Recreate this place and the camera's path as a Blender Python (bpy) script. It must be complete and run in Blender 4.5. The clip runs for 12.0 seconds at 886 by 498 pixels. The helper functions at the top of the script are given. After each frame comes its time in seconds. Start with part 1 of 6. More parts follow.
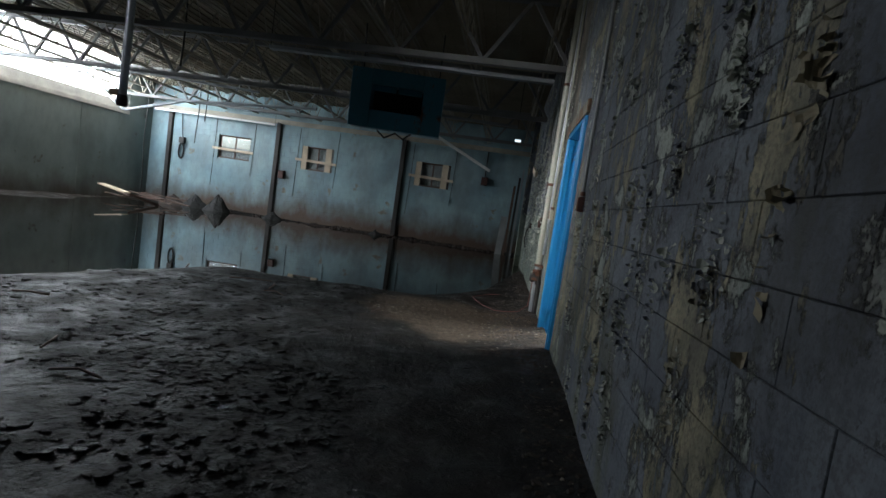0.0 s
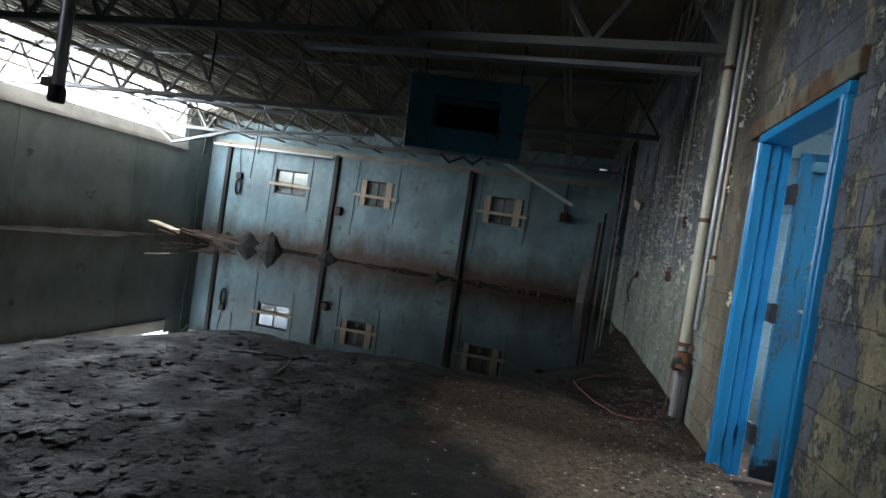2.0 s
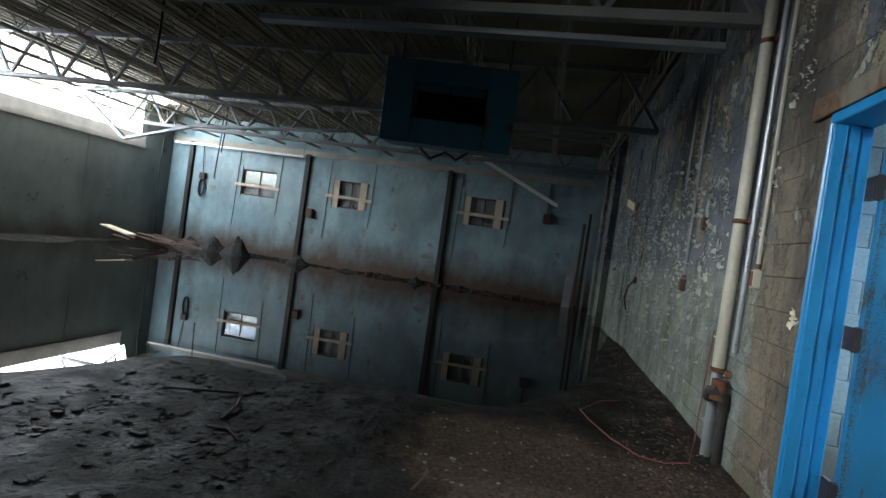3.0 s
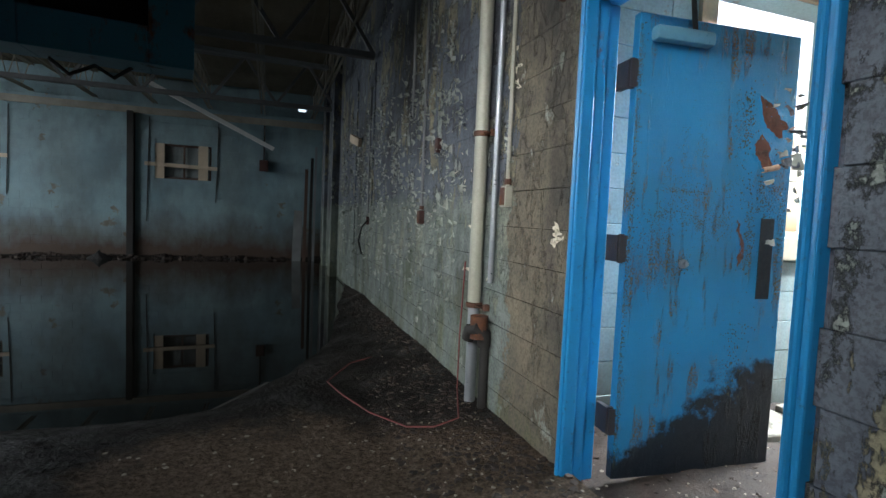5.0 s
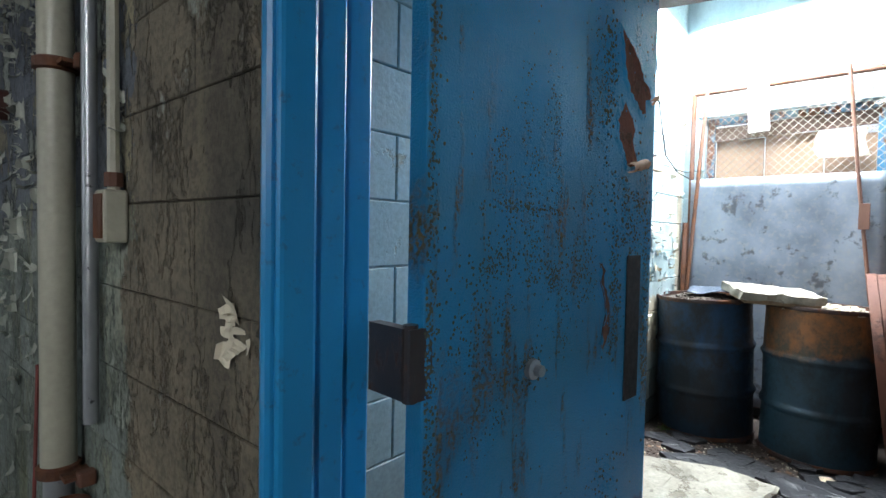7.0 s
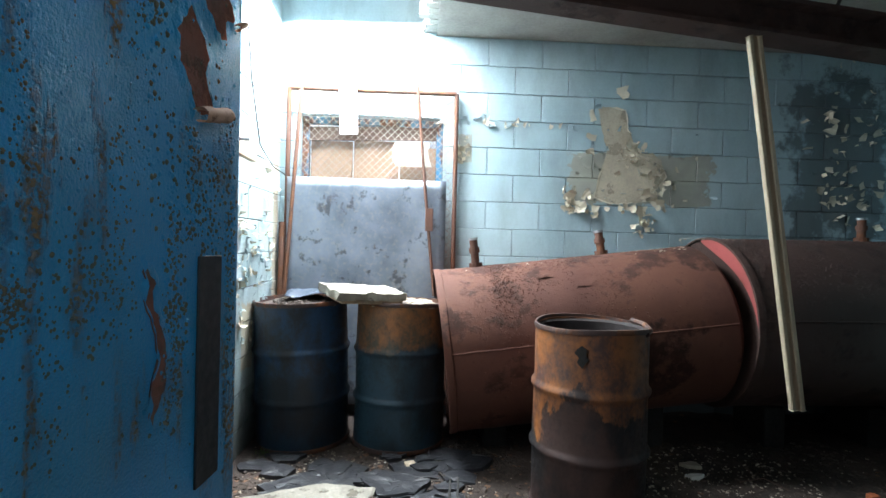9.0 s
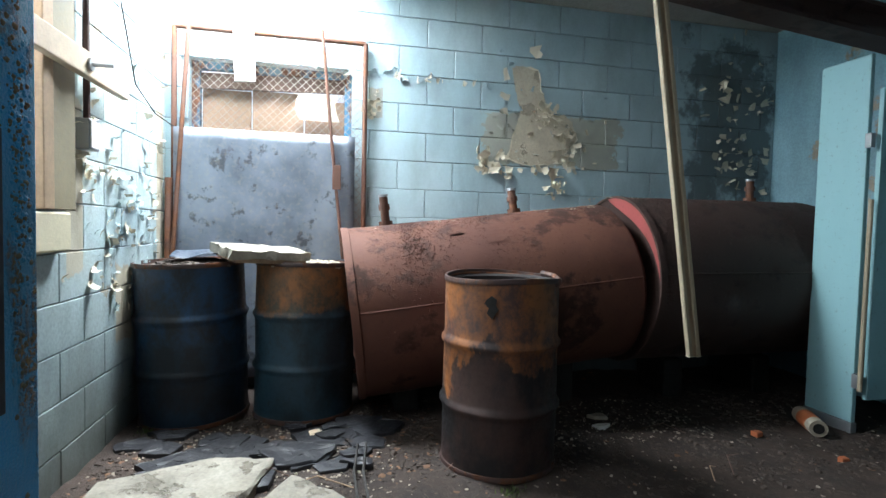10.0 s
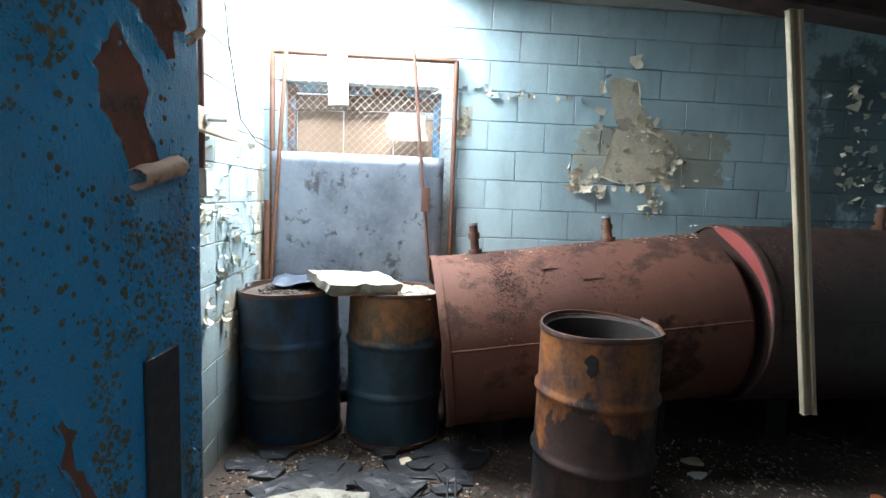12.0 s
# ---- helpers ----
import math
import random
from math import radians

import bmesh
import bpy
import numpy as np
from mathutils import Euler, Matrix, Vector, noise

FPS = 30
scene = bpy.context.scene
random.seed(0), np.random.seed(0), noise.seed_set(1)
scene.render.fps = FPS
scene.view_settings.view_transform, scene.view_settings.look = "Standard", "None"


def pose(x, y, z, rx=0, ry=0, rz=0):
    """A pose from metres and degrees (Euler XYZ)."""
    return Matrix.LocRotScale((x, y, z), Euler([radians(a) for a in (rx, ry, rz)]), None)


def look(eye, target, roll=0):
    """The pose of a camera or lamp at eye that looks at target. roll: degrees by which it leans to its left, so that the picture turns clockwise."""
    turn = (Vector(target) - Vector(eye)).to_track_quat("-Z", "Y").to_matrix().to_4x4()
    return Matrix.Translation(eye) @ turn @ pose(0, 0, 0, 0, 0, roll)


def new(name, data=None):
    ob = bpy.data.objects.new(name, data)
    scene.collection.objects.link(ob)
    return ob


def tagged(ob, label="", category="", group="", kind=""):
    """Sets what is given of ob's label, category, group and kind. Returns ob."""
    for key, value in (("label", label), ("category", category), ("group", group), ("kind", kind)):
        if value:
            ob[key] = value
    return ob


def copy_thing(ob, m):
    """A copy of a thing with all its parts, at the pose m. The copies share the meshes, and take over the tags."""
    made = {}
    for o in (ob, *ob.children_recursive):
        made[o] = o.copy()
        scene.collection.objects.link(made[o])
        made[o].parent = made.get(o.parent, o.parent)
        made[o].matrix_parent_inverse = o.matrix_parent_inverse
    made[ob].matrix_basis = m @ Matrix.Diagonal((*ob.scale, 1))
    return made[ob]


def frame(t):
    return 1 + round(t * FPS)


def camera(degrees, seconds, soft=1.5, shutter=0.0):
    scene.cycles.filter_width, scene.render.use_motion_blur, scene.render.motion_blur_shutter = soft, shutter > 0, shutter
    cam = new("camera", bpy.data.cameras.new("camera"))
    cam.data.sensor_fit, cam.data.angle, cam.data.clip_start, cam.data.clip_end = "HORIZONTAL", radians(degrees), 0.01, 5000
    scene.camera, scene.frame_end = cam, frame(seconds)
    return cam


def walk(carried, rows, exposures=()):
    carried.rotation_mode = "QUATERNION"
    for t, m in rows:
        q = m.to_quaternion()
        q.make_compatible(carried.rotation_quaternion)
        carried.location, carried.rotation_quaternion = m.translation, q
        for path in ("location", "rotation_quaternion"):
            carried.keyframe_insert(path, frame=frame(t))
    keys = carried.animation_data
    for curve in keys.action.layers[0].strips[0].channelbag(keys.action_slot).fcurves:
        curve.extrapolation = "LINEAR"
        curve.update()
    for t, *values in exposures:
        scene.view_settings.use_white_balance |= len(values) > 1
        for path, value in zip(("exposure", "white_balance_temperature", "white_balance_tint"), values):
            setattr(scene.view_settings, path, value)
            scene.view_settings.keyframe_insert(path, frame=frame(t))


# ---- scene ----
cam = camera(82.8, 12.0)
METRES, EYE, TILT, LEAN, TURN = 7.05, 1.322, 0.0, 0.0, 6.3
ROWS = [
    (0.0, 0.0, 0.0, 0.0, 0.69, -4.76, -8.31),
    (0.5, -0.0083, 0.0729, -0.0005, 1.79, -3.9, -8.45),
    (1.0, -0.0196, 0.1498, -0.001, 2.34, -3.05, -8.63),
    (1.5, -0.024, 0.2251, 0.0042, 5.65, -2.39, -8.35),
    (2.0, -0.0399, 0.3012, 0.0062, 8.03, -1.62, -8.5),
    (2.5, -0.0543, 0.3635, 0.012, 7.5, -1.01, -8.39),
    (4.5, -0.0805, 0.518, -0.0071, -14.58, -2.05, -4.45),
    (5.0, -0.0387, 0.554, -0.0054, -25.31, -3.57, -2.45),
    (5.5, -0.0023, 0.6016, 0.0024, -37.1, -3.54, -2.53),
    (6.0, 0.0418, 0.6528, 0.0036, -49.4, -3.29, -2.31),
    (6.5, 0.0772, 0.6948, 0.008, -53.04, -2.5, -1.49),
    (8.5, 0.1684, 0.7426, 0.0132, -83.63, -0.97, -1.42),
    (9.0, 0.1766, 0.7333, 0.0077, -99.54, -0.64, -1.45),
    (9.5, 0.1903, 0.718, 0.0031, -106.23, -0.98, -1.26),
    (10.0, 0.1946, 0.7182, -0.0138, -108.42, -2.42, -1.32),
    (10.5, 0.2054, 0.7285, 0.0059, -108.32, -5.81, -1.58),
    (11.0, 0.2142, 0.7352, 0.0214, -104.81, -6.13, -1.25),
    (11.5, 0.2126, 0.7397, 0.0267, -101.15, -6.08, -1.73),
    (12.0, 0.2077, 0.7352, 0.0341, -100.61, -5.91, -2.1),
]
def stand(t, x, y, z, yaw, pitch, roll):
    return t, pose(0, 0, EYE, TILT, LEAN, TURN) @ pose(METRES * x, METRES * y, METRES * z, 90 + pitch, roll, yaw)


EXPOSURES = [(0.0, 1.0), (1.5, 0.9), (2.5, 0.95), (4.5, 1.1), (5.5, 1.1), (6.0, 0.6), (6.5, -0.1), (8.5, -0.15), (9.5, -0.4), (12.0, -0.4)]
walk(cam, [stand(*r) for r in ROWS], EXPOSURES)

# ---- world and light ----
SUN_EL, SUN_ROT = 50.0, 60.0
world = bpy.data.worlds.new("sky")
scene.world = world
world.use_nodes = True
wn = world.node_tree.nodes
sky = wn.new("ShaderNodeTexSky")
sky.sky_type, sky.sun_disc = "NISHITA", False
sky.sun_elevation, sky.sun_rotation = radians(SUN_EL), radians(SUN_ROT)
sky.dust_density, sky.air_density = 3.0, 1.0
world.node_tree.links.new(sky.outputs[0], wn["Background"].inputs[0])
wn["Background"].inputs[1].default_value = 0.15
sun = new("sun", bpy.data.lights.new("sun", "SUN"))
sun.data.energy, sun.data.angle, sun.data.color = 1.2, radians(12), (1.0, 0.96, 0.9)
sun.matrix_world = look((0, 0, 30), (-6, 3, 0))


def area(name, m, w, h, watts, colour):
    la = bpy.data.lights.new(name, "AREA")
    la.shape, la.size, la.size_y, la.energy, la.color = "RECTANGLE", w, h, watts, colour
    ob = new(name, la)
    ob.matrix_world = m
    return ob


# the sky's light, standing in the real openings, then one added lamp
area("skylight_hole_light", look((3.97, 5.71, 2.98), (3.95, 5.6, 0)), 0.75, 1.02, 350, (0.86, 0.94, 1.0))
area("window_light", look((2.34, 6.44, 2.05), (1.9, 4.4, 0.5)), 1.1, 1.4, 45, (0.86, 0.94, 1.0))
area("roof_gap_light", look((-13.5, 12.8, 3.75), (-6.0, 12.8, 1.4)), 8.0, 0.9, 470, (0.84, 0.93, 1.0))
# unseen lamp added in place of a carried torch, aimed beside the door
torch_fill = area("roof_hole_light", look((-5.65, 1.0, 4.35), (0.5, 6.7, 1.8)), 1.0, 1.6, 20, (0.95, 0.98, 1.0))
torch_fill.data.spread = radians(36)

# ---- materials ----


def material(name):
    m = bpy.data.materials.new(name)
    m.use_nodes = True
    return m, m.node_tree, m.node_tree.nodes["Principled BSDF"]


def node(tree, kind, **inputs):
    n = tree.nodes.new(kind)
    for key, value in inputs.items():
        n.inputs[key.replace("_", " ")].default_value = value
    return n


def rgba(c):
    return (*c, 1.0) if len(c) == 3 else c


def place_of(tree, scale=(1, 1, 1)):
    g = tree.nodes.new("ShaderNodeNewGeometry")
    mp = tree.nodes.new("ShaderNodeMapping")
    mp.inputs["Scale"].default_value = scale
    tree.links.new(g.outputs["Position"], mp.inputs["Vector"])
    return mp.outputs[0]


def own_place(tree, scale=(1, 1, 1)):
    g = tree.nodes.new("ShaderNodeTexCoord")
    mp = tree.nodes.new("ShaderNodeMapping")
    mp.inputs["Scale"].default_value = scale
    tree.links.new(g.outputs["Object"], mp.inputs["Vector"])
    return mp.outputs[0]


def noise_of(tree, vec, scale, detail=6.0, rough=0.6):
    n = node(tree, "ShaderNodeTexNoise", Scale=scale, Detail=detail, Roughness=rough)
    tree.links.new(vec, n.inputs["Vector"])
    return n.outputs["Fac"]


def ramp(tree, fac, *stops):
    r = tree.nodes.new("ShaderNodeValToRGB")
    e = r.color_ramp.elements
    while len(e) < len(stops):
        e.new(0.5)
    for el, (pos, col) in zip(e, stops):
        el.position = pos
        el.color = rgba(col) if isinstance(col, tuple) else (col, col, col, 1)
    tree.links.new(fac, r.inputs["Fac"])
    return r.outputs["Color"]


def mix(tree, fac, a, b, kind="MIX"):
    n = tree.nodes.new("ShaderNodeMix")
    n.data_type, n.blend_type = "RGBA", kind
    for sock, v in ((n.inputs["Factor"], fac), (n.inputs["A"], a), (n.inputs["B"], b)):
        if isinstance(v, bpy.types.NodeSocket):
            tree.links.new(v, sock)
        elif isinstance(v, tuple):
            sock.default_value = rgba(v)
        else:
            sock.default_value = v
    return n.outputs["Result"]


def calc(tree, op, a, b=0.0):
    n = tree.nodes.new("ShaderNodeMath")
    n.operation = op
    for sock, v in zip(n.inputs, (a, b)):
        if isinstance(v, bpy.types.NodeSocket):
            tree.links.new(v, sock)
        else:
            sock.default_value = v
    return n.outputs[0]


def relief(tree, bsdf, height, strength=0.5, distance=0.01):
    b = node(tree, "ShaderNodeBump", Strength=strength, Distance=distance)
    tree.links.new(height, b.inputs["Height"])
    tree.links.new(b.outputs[0], bsdf.inputs["Normal"])


def link(tree, out, bsdf, name):
    tree.links.new(out, bsdf.inputs[name])


def plain(name, colour, rough=0.7, metal=0.0, vary=0.35, scale=8.0, bump=0.3):
    """A worn surface of one main colour with two scales of variation."""
    m, t, b = material(name)
    v = place_of(t)
    big, small = noise_of(t, v, scale * 0.25), noise_of(t, v, scale * 6)
    dark = tuple(c * (1 - vary) for c in colour)
    light = tuple(min(1, c * (1 + vary)) for c in colour)
    c1 = ramp(t, big, (0.3, dark), (0.7, light))
    c2 = mix(t, 0.35, c1, ramp(t, small, (0.3, dark), (0.7, light)))
    link(t, c2, b, "Base Color")
    link(t, ramp(t, small, (0.3, max(0.05, rough - 0.15)), (0.7, min(1, rough + 0.15))), b, "Roughness")
    b.inputs["Metallic"].default_value = metal
    relief(t, b, small, bump, 0.004)
    return m


def peeling(name, paint, paint2, bare, bare2, amount=0.5, scale=2.2, grime=0.3, rough=0.55, bump=0.6, stretch=(1, 1, 1), dirty=(0.03, 0.025, 0.02), film=0.15, speck=0.2):
    """Old paint over masonry: two paint shades, patches flaked to the bare block, dirt runs."""
    m, t, b = material(name)
    v = place_of(t, stretch)
    vv = place_of(t, (1.3, 1.3, 0.55))
    flaked = noise_of(t, v, scale, 10, 0.68)
    mask = ramp(t, flaked, (amount - 0.012, 0.0), (amount + 0.012, 1.0))
    shade = noise_of(t, v, scale * 0.45, 4)
    grain = noise_of(t, v, 60, 4)
    coat = ramp(t, shade, (0.35, paint), (0.65, paint2))
    under = ramp(t, noise_of(t, v, 5.0, 8), (0.35, bare), (0.65, bare2))
    runs = ramp(t, noise_of(t, vv, 2.3, 7, 0.65), (0.45, 0.0), (0.68, grime))
    pall = ramp(t, noise_of(t, place_of(t, (1, 1, 0.7)), 0.9, 6, 0.6), (0.40, 0.0), (0.62, film))
    info = t.nodes.new("ShaderNodeObjectInfo")
    col = mix(t, mask, coat, under)
    col = mix(t, pall, col, dirty)
    col = mix(t, runs, col, dirty)
    col = mix(t, calc(t, "MULTIPLY", info.outputs["Random"], 0.16), col, tuple(c * 0.5 for c in paint))
    col = mix(t, ramp(t, grain, (0.35, speck), (0.6, 0.0)), col, (0.02, 0.02, 0.02))
    link(t, col, b, "Base Color")
    link(t, ramp(t, mask, (0, rough), (1, 0.92)), b, "Roughness")
    h = calc(t, "ADD", calc(t, "MULTIPLY", mask, -0.5), calc(t, "MULTIPLY", grain, 0.35))
    relief(t, b, h, bump, 0.006)
    return m


def rusted(name, paint, paint2, rust=(0.16, 0.06, 0.025), rust2=(0.07, 0.03, 0.018), amount=0.52, scale=3.0, rough=0.45, bump=0.5, stretch=(1, 1, 0.45)):
    """Painted steel, streaked and blistered with rust."""
    m, t, b = material(name)
    v = own_place(t, stretch)
    f = noise_of(t, v, scale, 10, 0.7)
    mask = ramp(t, f, (amount - 0.02, 0.0), (amount + 0.05, 1.0))
    fine = noise_of(t, own_place(t), 38, 6, 0.7)
    coat = ramp(t, noise_of(t, v, scale * 0.5, 5), (0.35, paint), (0.65, paint2))
    ox = ramp(t, noise_of(t, own_place(t), 14, 6), (0.35, rust2), (0.65, rust))
    col = mix(t, mask, coat, ox)
    col = mix(t, ramp(t, fine, (0.58, 0.0), (0.72, 0.5)), col, rust2)
    link(t, col, b, "Base Color")
    link(t, ramp(t, mask, (0, rough), (1, 0.85)), b, "Roughness")
    h = calc(t, "ADD", calc(t, "MULTIPLY", mask, 0.6), calc(t, "MULTIPLY", fine, 0.5))
    relief(t, b, h, bump, 0.004)
    return m


def glass(name, colour=(0.8, 0.85, 0.85), rough=0.15):
    m, t, b = material(name)
    b.inputs["Base Color"].default_value = rgba(colour)
    b.inputs["Transmission Weight"].default_value = 1.0
    b.inputs["Roughness"].default_value = rough
    return m


def mud_material():
    m, t, b = material("wet_mud")
    v = place_of(t)
    big, mid, fine = noise_of(t, v, 0.55, 5), noise_of(t, v, 3.5, 8, 0.65), noise_of(t, v, 34, 6, 0.75)
    c = mix(t, ramp(t, mid, (0.35, 0.0), (0.65, 1.0)), (0.006, 0.005, 0.0045), (0.026, 0.021, 0.017))
    c = mix(t, ramp(t, fine, (0.6, 0.0), (0.75, 0.5)), c, (0.07, 0.06, 0.05))
    # tan ground by the doorway, with the pool of light there painted in
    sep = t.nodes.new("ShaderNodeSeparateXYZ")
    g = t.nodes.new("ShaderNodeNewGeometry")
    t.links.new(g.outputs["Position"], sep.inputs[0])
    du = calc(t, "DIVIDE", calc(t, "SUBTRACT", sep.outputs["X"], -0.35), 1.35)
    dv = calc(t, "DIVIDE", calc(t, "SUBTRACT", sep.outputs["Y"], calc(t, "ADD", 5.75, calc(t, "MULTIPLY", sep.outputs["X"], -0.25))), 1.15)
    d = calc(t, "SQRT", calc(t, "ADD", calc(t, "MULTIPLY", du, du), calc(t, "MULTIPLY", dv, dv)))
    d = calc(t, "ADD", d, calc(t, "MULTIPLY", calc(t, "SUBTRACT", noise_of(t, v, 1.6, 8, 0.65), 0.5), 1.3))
    lit_silt = ramp(t, d, (0.7, 1.0), (1.05, 0.0))
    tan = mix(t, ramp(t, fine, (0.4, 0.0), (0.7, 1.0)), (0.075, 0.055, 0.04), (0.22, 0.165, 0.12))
    c = mix(t, lit_silt, c, tan)
    link(t, c, b, "Base Color")
    wet = calc(t, "ADD", calc(t, "MULTIPLY", noise_of(t, v, 2.2, 8, 0.65), 0.8), calc(t, "MULTIPLY", mid, 0.25))
    wet = calc(t, "ADD", wet, calc(t, "MULTIPLY", lit_silt, 0.4))
    link(t, ramp(t, wet, (0.36, 0.22), (0.58, 0.66), (0.9, 0.95)), b, "Roughness")
    b.inputs["Specular IOR Level"].default_value = 0.14
    clod = noise_of(t, v, 5.5, 9, 0.62)
    h = calc(t, "ADD", calc(t, "ADD", clod, calc(t, "MULTIPLY", noise_of(t, v, 17, 7, 0.6), 0.5)), calc(t, "MULTIPLY", fine, 0.2))
    relief(t, b, h, 1.0, 0.08)
    return m


def hall_material():
    """Grey-green hall paint in three coats, flaked down to tan block, with mould and algae."""
    m, t, b = material("hall_wall_paint")
    v, tall = place_of(t), place_of(t, (1.3, 1.3, 0.55))
    fine = noise_of(t, v, 70, 5, 0.65)
    block = ramp(t, noise_of(t, v, 5, 8), (0.35, (0.17, 0.16, 0.115)), (0.65, (0.38, 0.34, 0.21)))
    slate = ramp(t, noise_of(t, v, 1.7, 7), (0.35, (0.07, 0.085, 0.115)), (0.65, (0.19, 0.215, 0.245)))
    pale = ramp(t, noise_of(t, v, 4, 6), (0.35, (0.27, 0.31, 0.28)), (0.65, (0.43, 0.45, 0.37)))
    m1 = ramp(t, noise_of(t, tall, 1.9, 12, 0.72), (0.535, 1.0), (0.55, 0.0))
    n2 = noise_of(t, place_of(t, (1, 1, 0.75)), 3.4, 12, 0.76)
    m2 = ramp(t, n2, (0.56, 0.0), (0.575, 1.0))
    col = mix(t, m1, block, slate)
    # near-black rim just outside the edges of the pale paint
    col = mix(t, ramp(t, n2, (0.525, 0.0), (0.545, 0.9), (0.56, 0.9), (0.575, 0.0)), col, (0.012, 0.012, 0.013))
    col = mix(t, m2, col, pale)
    sep = t.nodes.new("ShaderNodeSeparateXYZ")
    g = t.nodes.new("ShaderNodeNewGeometry")
    t.links.new(g.outputs["Position"], sep.inputs[0])
    # the strip of wall beside the door frame has lost nearly all its paint
    off = calc(t, "DIVIDE", calc(t, "ABSOLUTE", calc(t, "SUBTRACT", sep.outputs["Y"], 6.1)), 0.36)
    off = calc(t, "ADD", off, calc(t, "MULTIPLY", calc(t, "SUBTRACT", noise_of(t, v, 4.5, 10, 0.72), 0.5), 1.6))
    bare = ramp(t, off, (0.96, 1.0), (1.0, 0.0))
    bare = calc(t, "MULTIPLY", bare, ramp(t, n2, (0.60, 1.0), (0.615, 0.0)))
    tan = ramp(t, noise_of(t, v, 2.4, 7, 0.6), (0.35, (0.10, 0.09, 0.07)), (0.65, (0.25, 0.21, 0.145)))
    col = mix(t, bare, col, tan)
    # an older pale green dado below, slate above
    dado = calc(t, "ADD", sep.outputs["Z"], calc(t, "MULTIPLY", calc(t, "SUBTRACT", noise_of(t, v, 3.0, 9, 0.7), 0.5), 0.7))
    dado = calc(t, "MULTIPLY", ramp(t, calc(t, "MULTIPLY", dado, 0.5), (0.70, 0.65), (0.74, 0.0)), calc(t, "SUBTRACT", 1.0, bare))
    dado = calc(t, "MULTIPLY", dado, calc(t, "GREATER_THAN", sep.outputs["Y"], 6.2))
    col = mix(t, dado, col, ramp(t, noise_of(t, v, 6, 7), (0.35, (0.17, 0.21, 0.17)), (0.65, (0.33, 0.38, 0.32))))
    al = calc(t, "ADD", calc(t, "MULTIPLY", sep.outputs["Z"], -0.16), noise_of(t, tall, 2.2, 8, 0.65))
    col = mix(t, ramp(t, al, (0.40, 0.0), (0.55, 0.55)), col, (0.15, 0.17, 0.06))
    mould = ramp(t, noise_of(t, tall, 1.1, 9, 0.68), (0.49, 0.0), (0.66, 0.8))
    col = mix(t, mould, col, (0.016, 0.016, 0.018))
    col = mix(t, ramp(t, fine, (0.40, 0.45), (0.55, 0.0)), col, (0.02, 0.02, 0.02))
    info = t.nodes.new("ShaderNodeObjectInfo")
    col = mix(t, calc(t, "MULTIPLY", info.outputs["Random"], 0.16), col, (0.05, 0.055, 0.06))
    link(t, col, b, "Base Color")
    link(t, ramp(t, m2, (0, 0.75), (1, 0.55)), b, "Roughness")
    h = calc(t, "ADD", calc(t, "MULTIPLY", m1, 0.7), calc(t, "MULTIPLY", m2, 0.8))
    relief(t, b, calc(t, "ADD", h, calc(t, "MULTIPLY", fine, 0.35)), 1.0, 0.008)
    return m


def dirt_material(name, a, c2, speck):
    m, t, b = material(name)
    v = place_of(t)
    mid, fine = noise_of(t, v, 4.0, 8, 0.65), noise_of(t, v, 45, 6, 0.75)
    c = mix(t, ramp(t, mid, (0.35, 0.0), (0.65, 1.0)), a, c2)
    c = mix(t, ramp(t, fine, (0.55, 0.0), (0.7, 0.8)), c, speck)
    link(t, c, b, "Base Color")
    b.inputs["Roughness"].default_value = 0.8
    relief(t, b, calc(t, "ADD", mid, fine), 0.7, 0.02)
    return m


MUD = mud_material()
DIRT = dirt_material("room_dirt", (0.02, 0.013, 0.010), (0.055, 0.035, 0.026), (0.13, 0.09, 0.068))
WATER, wt, wb = material("still_water")
wb.inputs["Base Color"].default_value = (0.012, 0.011, 0.009, 1)
wb.inputs["Roughness"].default_value = 0.015
wb.inputs["IOR"].default_value = 1.33
relief(wt, wb, noise_of(wt, place_of(wt), 0.8, 2), 0.02, 0.01)
FAR = peeling("far_wall_paint", (0.24, 0.38, 0.44), (0.36, 0.52, 0.56), (0.36, 0.36, 0.30), (0.22, 0.19, 0.14), 0.64, 1.6, 0.3, dirty=(0.10, 0.075, 0.05), film=0.35)
LEFT = peeling("left_wall_paint", (0.12, 0.155, 0.145), (0.17, 0.205, 0.19), (0.12, 0.12, 0.1), (0.08, 0.07, 0.06), 0.64, 1.4, 0.25, film=0.25)
HALL = hall_material()
ROOM = peeling("room_wall_paint", (0.20, 0.38, 0.46), (0.28, 0.47, 0.54), (0.42, 0.37, 0.28), (0.33, 0.29, 0.22), 0.66, 1.5, 0.25, rough=0.5)
CONCRETE = plain("concrete", (0.34, 0.33, 0.3), 0.9, bump=0.6)
FRAMEBLUE = rusted("frame_blue_paint", (0.012, 0.2, 0.46), (0.02, 0.26, 0.55), amount=0.66, scale=4, rough=0.3, bump=0.3)
RUST = rusted("bare_rust", (0.13, 0.06, 0.04), (0.085, 0.038, 0.026), amount=0.5, scale=6, rough=0.75)
TANK = rusted("tank_rust", (0.085, 0.035, 0.026), (0.135, 0.056, 0.036), (0.072, 0.029, 0.021), (0.036, 0.017, 0.013), 0.53, 3.2, 0.75, 0.7, (1, 1, 1))
TANK.node_tree.nodes["Principled BSDF"].inputs["Specular IOR Level"].default_value = 0.25
TANKRED = rusted("tank_red_end", (0.30, 0.06, 0.055), (0.22, 0.045, 0.04), amount=0.62, rough=0.6)
